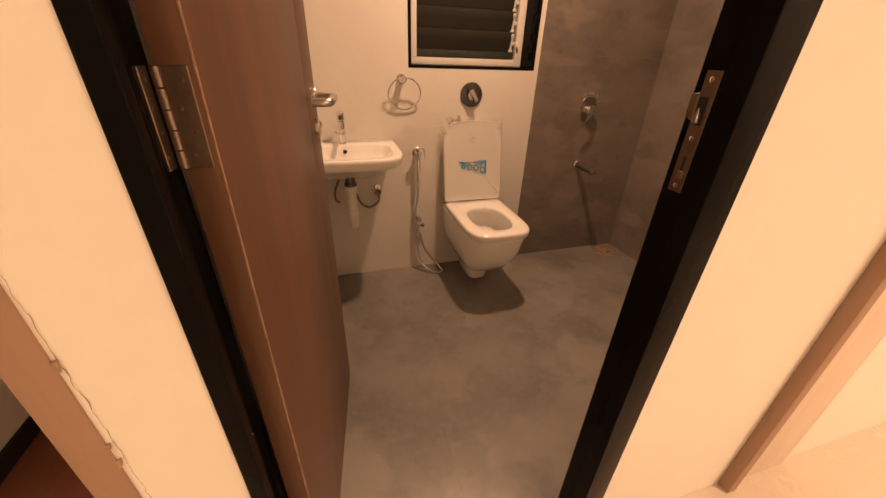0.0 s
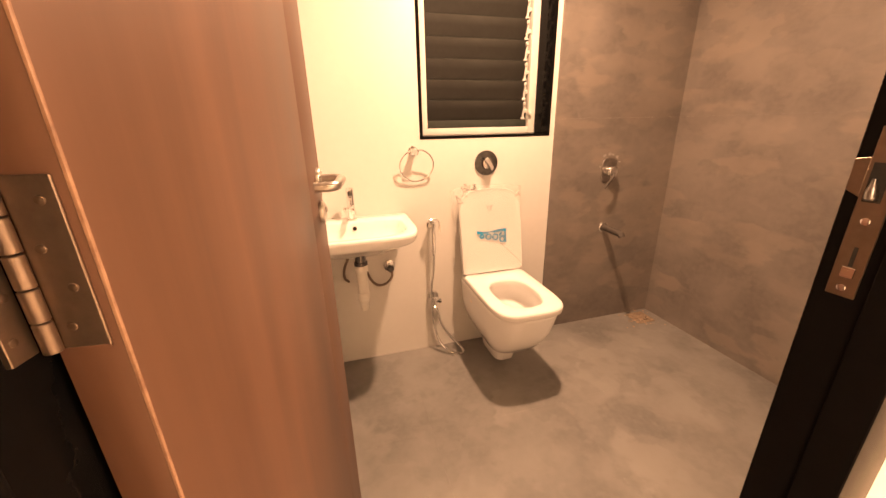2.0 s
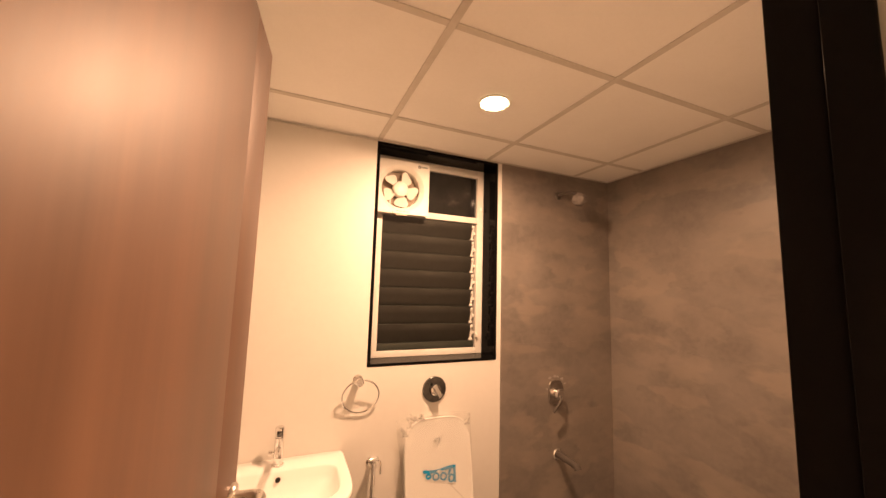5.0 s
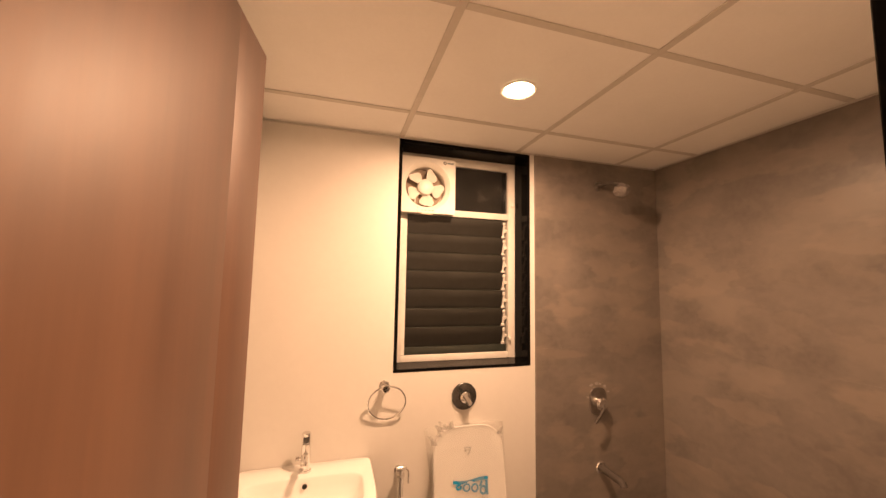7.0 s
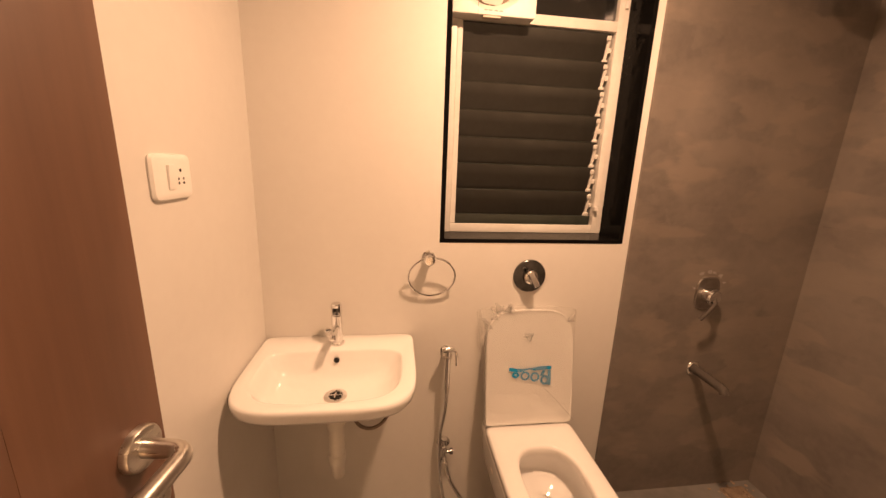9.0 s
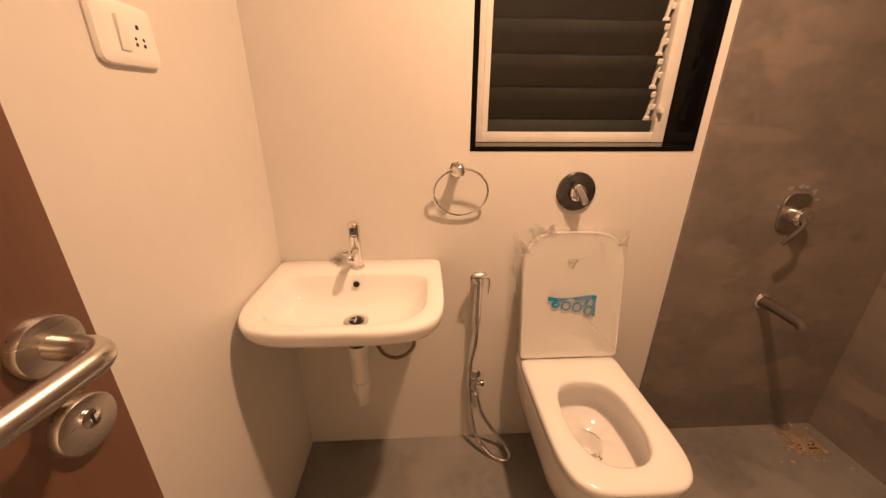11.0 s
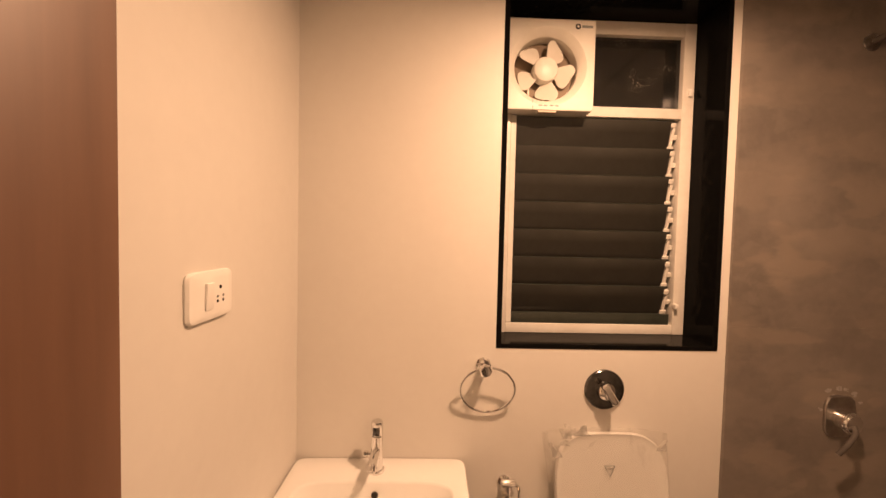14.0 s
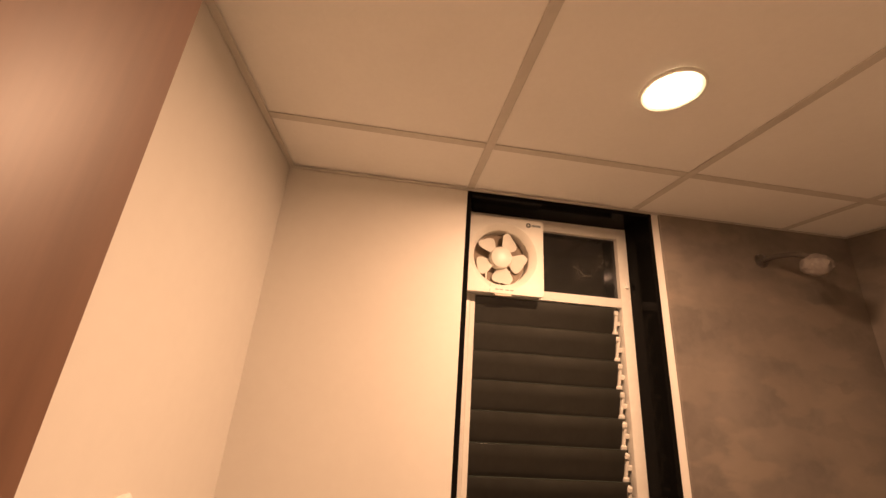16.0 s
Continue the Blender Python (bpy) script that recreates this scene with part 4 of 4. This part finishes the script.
for k in range(12):
    x0 = rng.choice((-0.168, -0.150, -0.135, -0.120, -0.100, -0.080, 0.145, 0.160)) + 0.012 * rng.random()
    base = WRAP @ Vector((x0, -0.004, 0.446 - 1.6 * max(0.0, abs(x0) - 0.125)))
    lean = 0.4 if x0 > 0 else rng.uniform(-0.9, 0.4)
    rise = rng.uniform(0.012, 0.046)
    rows = []
    for j in range(4):
        t = j / 3
        w = 0.016 * (1 - 0.6 * t)
        c = base + Vector((lean * rise * t + 0.004 * rng.uniform(-1, 1), -0.010 * t * rng.random(), rise * t))
        rows.append((c + Vector((-w, 0.004 * rng.uniform(-1, 1), 0)), c + Vector((0, -0.005 * rng.random(), 0.003)), c + Vector((w, 0.004 * rng.uniform(-1, 1), 0))))
    bm = bmesh.new()
    vs = [[bm.verts.new(p) for p in row] for row in rows]
    for p0, p1 in zip(vs, vs[1:]):
        for i in range(2):
            bm.faces.new((p0[i], p0[i + 1], p1[i + 1], p1[i]))
    part("crinkle", bm, CRUMPLED, film)
bm = tube([WRAP @ Vector(p) for p in ((0.172, -0.012, 0.032), (0.120, -0.017, 0.090), (0.052, -0.014, 0.160))], 0.0012, 6)
part("crease", bm, FILM, film)


def on_lid(x0, z0, x1, z1, y=-0.0070, slant=0.0):
    bm = bmesh.new()
    add_box(bm, (x0, y, z0), (x1, y + 0.0006, z1))
    if slant:
        for v in bm.verts:
            v.co.x += slant * (v.co.z - z0)
    bmesh.ops.transform(bm, matrix=WRAP, verts=bm.verts)
    return bm


# printed mark: a wavy band and plain blocks under it
def flat_ring(cx, cz, rx, rz, thick, y=-0.0066, n=20):
    """A flat oval band, drawn on the film."""
    bm = bmesh.new()
    rings = [[Vector((cx + (rx - k) * math.cos(q0), y + dy, cz + (rz - k) * math.sin(q0))) for q0 in (2 * math.pi * i / n for i in range(n))]
             for k, dy in ((0, 0.0005), (0, 0), (thick, 0), (thick, 0.0005))]
    add_loft(bm, rings, closed=True)
    bmesh.ops.transform(bm, matrix=WRAP, verts=bm.verts)
    return bm


bm = bmesh.new()
rows = []
for k in range(25):
    u = k / 24
    top = 0.2375 + 0.004 * math.sin(6.0 * u + 2.6)
    low = top - 0.013 + 0.009 * math.exp(-((u - 0.46) / 0.10) ** 2)
    rows.append([Vector((-0.083 + 0.164 * u, y0, z0)) for z0 in (low, top) for y0 in (-0.0070, -0.0065)])
add_loft(bm, [[r0[0], r0[1], r0[3], r0[2]] for r0 in rows])
bmesh.ops.transform(bm, matrix=WRAP, verts=bm.verts)
part("print_band", bm, BLUE, film, "blue printed mark on the film")
part("print_oval", flat_ring(-0.057, 0.211, 0.014, 0.012, 0.0075), BLUE, film)
part("print_oval", flat_ring(-0.021, 0.206, 0.018, 0.017, 0.0070), BLUE, film)
part("print_oval", flat_ring(0.017, 0.201, 0.018, 0.018, 0.0075), BLUE, film)
part("print_block", on_lid(0.068, 0.168, 0.080, 0.226, -0.0066), BLUE, film)
part("print_oval", flat_ring(0.056, 0.188, 0.017, 0.019, 0.0085), BLUE, film)
part("print_block", on_lid(0.036, 0.204, 0.048, 0.226, -0.0066, 0.5), BLUE, film)
tri = [(-0.008 + 0.018 * math.cos(a), -0.0064, 0.354 + 0.020 * math.sin(a)) for a in (radians(30), radians(150), radians(270), radians(30))]
part("print_triangle", tube([WRAP @ Vector(p) for p in tri], 0.0016, 6), GREY_PRINT, film)


# ---------------------------------------------------------------- hand spray beside the toilet
spray = thing("hand_spray", (0.634, 0.0, 0.0), "chrome hand spray hanging in a wall holder", "hand spray")
part("holder", turned((0, -0.0005, 0.728), (0, -1, 0), [(0, 0.018), (0.004, 0.018), (0.007, 0.010), (0.034, 0.010)], 24), CHROME, spray)
part("clip", box((-0.018, -0.062, 0.720), (0.018, -0.030, 0.738), 0.006), STEEL, spray)
part("head", turned((-0.020, -0.058, 0.757), (1, 0, 0.06), [(0, 0.0075), (0.003, 0.0105), (0.034, 0.0105), (0.042, 0.0085), (0.044, 0.006)], 24), CHROME, spray)
part("grip", tube(smooth_line([(0.002, -0.056, 0.752), (0.004, -0.048, 0.700), (0.004, -0.046, 0.640), (0.004, -0.044, 0.596)], 6), 0.0105, 16), CHROME, spray)
part("trigger", tube(smooth_line([(0.018, -0.060, 0.760), (0.030, -0.068, 0.748), (0.032, -0.068, 0.700)], 6), 0.0040, 10), CHROME, spray)
part("ferrule", turned((0.004, -0.044, 0.570), (0, 0, 1), [(0, 0.009), (0.030, 0.0115)], 18), CHROME, spray)
shose = thing("spray_hose", (0, 0, 0), "flexible chrome hose looping down to the floor", "hose")
pts = [(0.638, -0.044, 0.575), (0.634, -0.040, 0.480), (0.622, -0.034, 0.380), (0.622, -0.034, 0.270), (0.632, -0.042, 0.150), (0.655, -0.066, 0.060), (0.705, -0.105, 0.014), (0.752, -0.125, 0.008),
       (0.775, -0.110, 0.010), (0.762, -0.075, 0.030), (0.715, -0.052, 0.085), (0.668, -0.046, 0.170), (0.646, -0.046, 0.262)]
part("hose", tube(smooth_line(pts, 12), 0.0066, 10, 0.10), CHROME, shose)
sv = thing("angle_valve", (0.640, 0.0, 0.320), "chrome angle valve feeding the hand spray", "valve")
part("flange", turned((0, -0.0005, 0), (0, -1, 0), [(0, 0.026), (0.003, 0.026), (0.008, 0.016)], 30), CHROME, sv)
part("body", turned((0, -0.007, 0), (0, -1, 0), [(0, 0.012), (0.034, 0.012), (0.040, 0.009)], 22), CHROME, sv)
part("stem", turned((0, -0.030, -0.058), (0, 0, 1), [(0, 0.0105), (0.012, 0.0105), (0.014, 0.008), (0.05, 0.008), (0.076, 0.011), (0.096, 0.011)], 18), CHROME, sv)
part("handle", turned((0.010, -0.030, -0.022), (1, 0, 0), [(0, 0.006), (0.012, 0.006), (0.014, 0.012), (0.024, 0.012), (0.026, 0.009)], 12), DARK_CHROME, sv)


# ---------------------------------------------------------------- shower corner
TF = -0.0105                     # face of the grey tiles on the back wall
mixer = thing("shower_mixer", (1.672, TF, 0.945), "chrome shower mixer plate with lever on grey tiles", "mixer tap")
bm = loft([[Vector((0.050 * math.copysign(abs(math.cos(a)) ** 0.55, math.cos(a)) * k, -d, 0.066 * math.copysign(abs(math.sin(a)) ** 0.55, math.sin(a)) * k)) for a in [2 * math.pi * i / 48 for i in range(48)]]
           for d, k in ((0, 1.0), (0.004, 1.0), (0.007, 0.95))])
part("plate", bm, FOGGED, mixer)
part("body", turned((0, -0.006, -0.006), (0, -1, 0), [(0, 0.030), (0.034, 0.029), (0.040, 0.025)], 32), CHROME, mixer)
part("collar", turned((0, -0.030, -0.006), (0, -1, 0), [(0, 0.031), (0.002, 0.0325), (0.007, 0.0325), (0.009, 0.031)], 32), CHROME, mixer)
# unseen bar, added only for the hooked shadow it throws on the tiles
part("lever", tube(smooth_line([(0.0, -0.042, -0.012), (-0.010, -0.056, -0.028), (-0.036, -0.060, -0.058), (-0.058, -0.054, -0.090)], 6), 0.0070, 14), WALL_TONED, mixer, "thin bent bar added under the mixer to cast a hooked shadow")

rng = random.Random(21)
bm = bmesh.new()
for k in range(16):
    a = radians(20 + 150 * rng.random())
    d = 0.062 + 0.022 * rng.random()
    c = Vector((1.672 + d * 0.9 * math.cos(a), TF - 0.0004 - 0.00015 * k, 0.945 + d * 1.15 * math.sin(a)))
    w = 0.003 + 0.010 * rng.random() ** 2
    n = 7
    bm.faces.new([bm.verts.new(c + Vector((w * (0.6 + 0.6 * rng.random()) * math.cos(6.283 * i / n), 0, w * (0.3 + 0.5 * rng.random()) * math.sin(6.283 * i / n)))) for i in range(n)])
smear = link("plaster_smear", bm, SMEAR, None)
tagged(smear, "pale plaster smears on the tiles round the mixer", "smear", "", "stuff")

spout = thing("bath_spout", (1.684, TF, 0.612), "short chrome wall spout in the shower corner", "spout")
part("flange", turned((0, 0, 0), (0, -1, 0), [(0, 0.032), (0.004, 0.031), (0.008, 0.026)], 32), CHROME, spout)
part("body", tube([(0, -0.004, 0), (0, -0.06, 0.0), (0, -0.135, -0.002), (0, -0.150, -0.006), (0, -0.156, -0.018)], 0.0180, 22), WALL_TONED, spout)

shower = thing("shower", (1.702, TF, 2.085), "chrome shower arm whose head is bagged in milky plastic", "shower")
part("flange", turned((0, 0, 0), (0, -1, 0), [(0, 0.026), (0.004, 0.025), (0.009, 0.014)], 28), SATIN, shower)
part("arm", tube(smooth_line([(0, -0.004, 0), (0.002, -0.050, 0.002), (0.006, -0.105, -0.006), (0.012, -0.142, -0.024), (0.014, -0.155, -0.042)], 6), 0.0095, 16), WALL_TONED, shower)
head = part("head", turned((0.014, -0.153, -0.040), (0.03, -0.25, -1), [(0, 0.012), (0.012, 0.016), (0.022, 0.029), (0.028, 0.031), (0.031, 0.029)], 32), SATIN, shower)
bm = bmesh.new()
bmesh.ops.create_icosphere(bm, subdivisions=4, radius=1.0)
for v in bm.verts:
    c = v.co.copy()
    w = 1 + 0.16 * noise.noise(c * 2.2) + 0.07 * noise.noise(c * 6.0)
    v.co = Vector((0.014 + c.x * 0.039 * w, -0.158 + c.y * 0.039 * w, -0.058 + c.z * 0.036 * w))
part("bag", bm, MILKY, shower, "milky plastic bag tied over the head")

drain = thing("floor_drain", (1.985, -0.100, 0.0), "dusty square floor drain with scattered cement dirt", "floor drain")
part("frame", loft([d_ring(0, 0, a, a, a, z, 14, 14, 48) for a, z in ((0.062, 0.0005), (0.062, 0.003), (0.060, 0.0042), (0.052, 0.0042), (0.051, 0.002))], True, True), RUSTY, drain)
for k in range(5):
    part("slot", box((-0.040, -0.034 + 0.016 * k, 0.0021), (0.040, -0.028 + 0.016 * k, 0.0026)), HOLE, drain)
bm = bmesh.new()
rng = random.Random(11)
for k in range(170):
    a, d = rng.random() * 6.28, abs(rng.gauss(0, 0.055))
    x, y, sz = 1.980 + d * math.cos(a) * 1.2, min(-0.014, -0.11 + d * math.sin(a)), 0.0018 + 0.006 * rng.random() ** 3
    if x > W - 0.012:
        continue
    r0 = bmesh.ops.create_icosphere(bm, subdivisions=1, radius=sz)
    for v in r0["verts"]:
        v.co = Vector((v.co.x * rng.uniform(0.7, 1.5) + x, v.co.y * rng.uniform(0.7, 1.5) + y, max(v.co.z * 0.5, -0.1 * sz) + 0.0046 + sz * 0.1))
tagged(link("cement_crumbs", bm, DUST, None), "tan cement crumbs scattered round the floor drain", "debris", "", "stuff")
part("tilted_tile", box((-0.052, -0.012, 0.0048), (0.030, 0.052, 0.0105), 0.002), RUSTY, drain, "loose dusty grate cover")


# ---------------------------------------------------------------- switch on the left wall
sw = thing("switch_socket", (0.0, -0.4275, 1.3615), "white switch plate with rocker and three-pin socket", "switch")
bm = bmesh.new()
rs = lambda hy, hz, x, e=9: [Vector((x, hy * math.copysign(abs(math.cos(a)) ** (2 / e), math.cos(a)), hz * math.copysign(abs(math.sin(a)) ** (2 / e), math.sin(a)))) for a in (2 * math.pi * (i + 0.5) / 56 for i in range(56))]
add_loft(bm, [rs(0.063, 0.0435, 0.0003), rs(0.064, 0.0445, 0.004), rs(0.061, 0.0425, 0.009), rs(0.050, 0.036, 0.0115), rs(0.044, 0.030, 0.012)])
part("plate", bm, PLASTIC, sw)
bm = box((-0.0035, -0.0105, -0.0235), (0.0035, 0.0105, 0.0235), 0.0015)
bmesh.ops.transform(bm, matrix=pose(0.0128, -0.016, 0, 0, 4), verts=bm.verts)
part("rocker", bm, PLASTIC, sw)
for y, z, rad in ((0.019, 0.0125, 0.0036), (0.0105, -0.004, 0.0024), (0.0275, -0.004, 0.0024), (0.0105, -0.0125, 0.0029), (0.0275, -0.0125, 0.0029)):
    part("pin_hole", turned((0.0119, y, z), (1, 0, 0), [(0, rad), (0.0005, rad)], 16), HOLE, sw)

# ---------------------------------------------------------------- hall details
casing = thing("door_casing", (1.304, HALL, 0), "tan laminate casing with a projecting edge on the hall wall", "door casing")
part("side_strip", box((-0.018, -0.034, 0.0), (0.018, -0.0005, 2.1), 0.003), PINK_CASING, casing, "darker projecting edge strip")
part("flat", box((0.0185, -0.012, 0.0), (0.262, -0.0005, 2.1), 0.003), CASING, casing)
casing2 = thing("door_casing", (-0.110, HALL, 0), "brown casing of the side opening, plaster cracked beside it", "door casing")
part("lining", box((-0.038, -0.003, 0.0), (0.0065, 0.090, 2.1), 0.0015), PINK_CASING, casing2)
bm = bmesh.new()
rng = random.Random(3)
z, prev = 0.30, None
while z < 1.6:
    x = 0.0125 + 0.0055 * noise.noise(Vector((z * 9, 0.4, 0))) + rng.uniform(-0.0016, 0.0016)
    w = 0.0004 + 0.0012 * rng.random() ** 3
    cur = [bm.verts.new((x + d, -0.0008, z)) for d in (0.0, w)]
    if prev:
        bm.faces.new((prev[0], prev[1], cur[1], cur[0]))
    prev = cur
    z += rng.uniform(0.003, 0.013)
part("plaster_crack", bm, PLASTER, casing2, "ragged crack in the plaster")
for z0, tall, wide in ((0.884, 0.022, 0.0065), (0.752, 0.013, 0.0050), (0.716, 0.018, 0.0060), (0.560, 0.016, 0.0050), (1.180, 0.014, 0.0045)):
    bm = bmesh.new()
    edge = [(0.0062, 0.0), (0.0062 + wide * 0.45, tall * rng.uniform(0.1, 0.2)), (0.0062 + wide * 0.8, tall * 0.5), (0.0062 + wide, tall * rng.uniform(0.85, 1.0)), (0.0062, tall * 0.86)]
    front = [bm.verts.new((x, -0.0036, z0 + dz)) for x, dz in edge]
    back = [bm.verts.new((x, -0.0004, z0 + dz)) for x, dz in edge]
    bm.faces.new(front)
    for k in range(5):
        bm.faces.new((front[k], front[(k + 1) % 5], back[(k + 1) % 5], back[k]))
    part("plaster_chip", bm, PLASTER, casing2, "broken plaster edge")
part("threshold", box((DX0 + 0.03, HALL - 0.004, -0.004), (DX1 - 0.075, FRONT, 0.0012), 0.001), FLOOR_TILE, frame_ob)

# ---------------------------------------------------------------- tiles
def tiles(parent, name, material, us, vs, place, depth=0.010, gap=0.00012):
    """Tiles in a grid: one object each, meshes shared by size."""
    cache = {}
    for ua, ub in zip(us, us[1:]):
        for va, vb in zip(vs, vs[1:]):
            key = (round(abs(ub - ua), 4), round(abs(vb - va), 4))
            if key not in cache:
                bm = bmesh.new()
                hx, hy = key[0] / 2 - gap, key[1] / 2 - gap
                add_loft(bm, [[Vector((sx * (hx - k), sy * (hy - k), z)) for sx, sy in ((-1, -1), (1, -1), (1, 1), (-1, 1))] for z, k in ((-depth, 0), (-0.00025, 0), (0, 0.00025))])
                bmesh.ops.recalc_face_normals(bm, faces=bm.faces)
                me = bpy.data.meshes.new(name)
                bm.to_mesh(me)
                bm.free()
                me.materials.append(material)
                cache[key] = me
            ob = new(name, cache[key])
            ob.parent = parent
            ob.matrix_world = place((ua + ub) / 2, (va + vb) / 2)


D = bpy.data.objects
tiles(D["floor"], "floor_tile", FLOOR_TILE, [0.0, 0.475, 1.075, 1.675, W], [-1.475, -1.2, -0.6, 0.0], lambda u, v: Matrix.Translation((u, v, 0.0)), 0.006)
tiles(D["wall_right"], "wall_tile", CEMENT, [-1.475, -1.2, 0.0], [0.0, 1.22, CEIL + 0.02], lambda u, v: Matrix(((0, 0, -1, W), (1, 0, 0, u), (0, 1, 0, v), (0, 0, 0, 1))))
tiles(D["wall_back"], "wall_tile", CEMENT, [GREY, W - 0.001], [0.0, 1.22, CEIL + 0.02], lambda u, v: Matrix(((1, 0, 0, u), (0, 0, -1, -0.0105), (0, 1, 0, v), (0, 0, 0, 1))))
tiles(D["hall_floor"], "hall_tile", HALL_TILE, [-2.2, -1.6, -1.0, -0.4, 0.2, 0.8, 1.46, 2.06, 2.66, 3.26], [-6.5, -5.76, -5.16, -4.56, -3.96, -3.36, -2.76, -2.16, -1.562], lambda u, v: Matrix.Translation((u, v, 0.0)), 0.006)
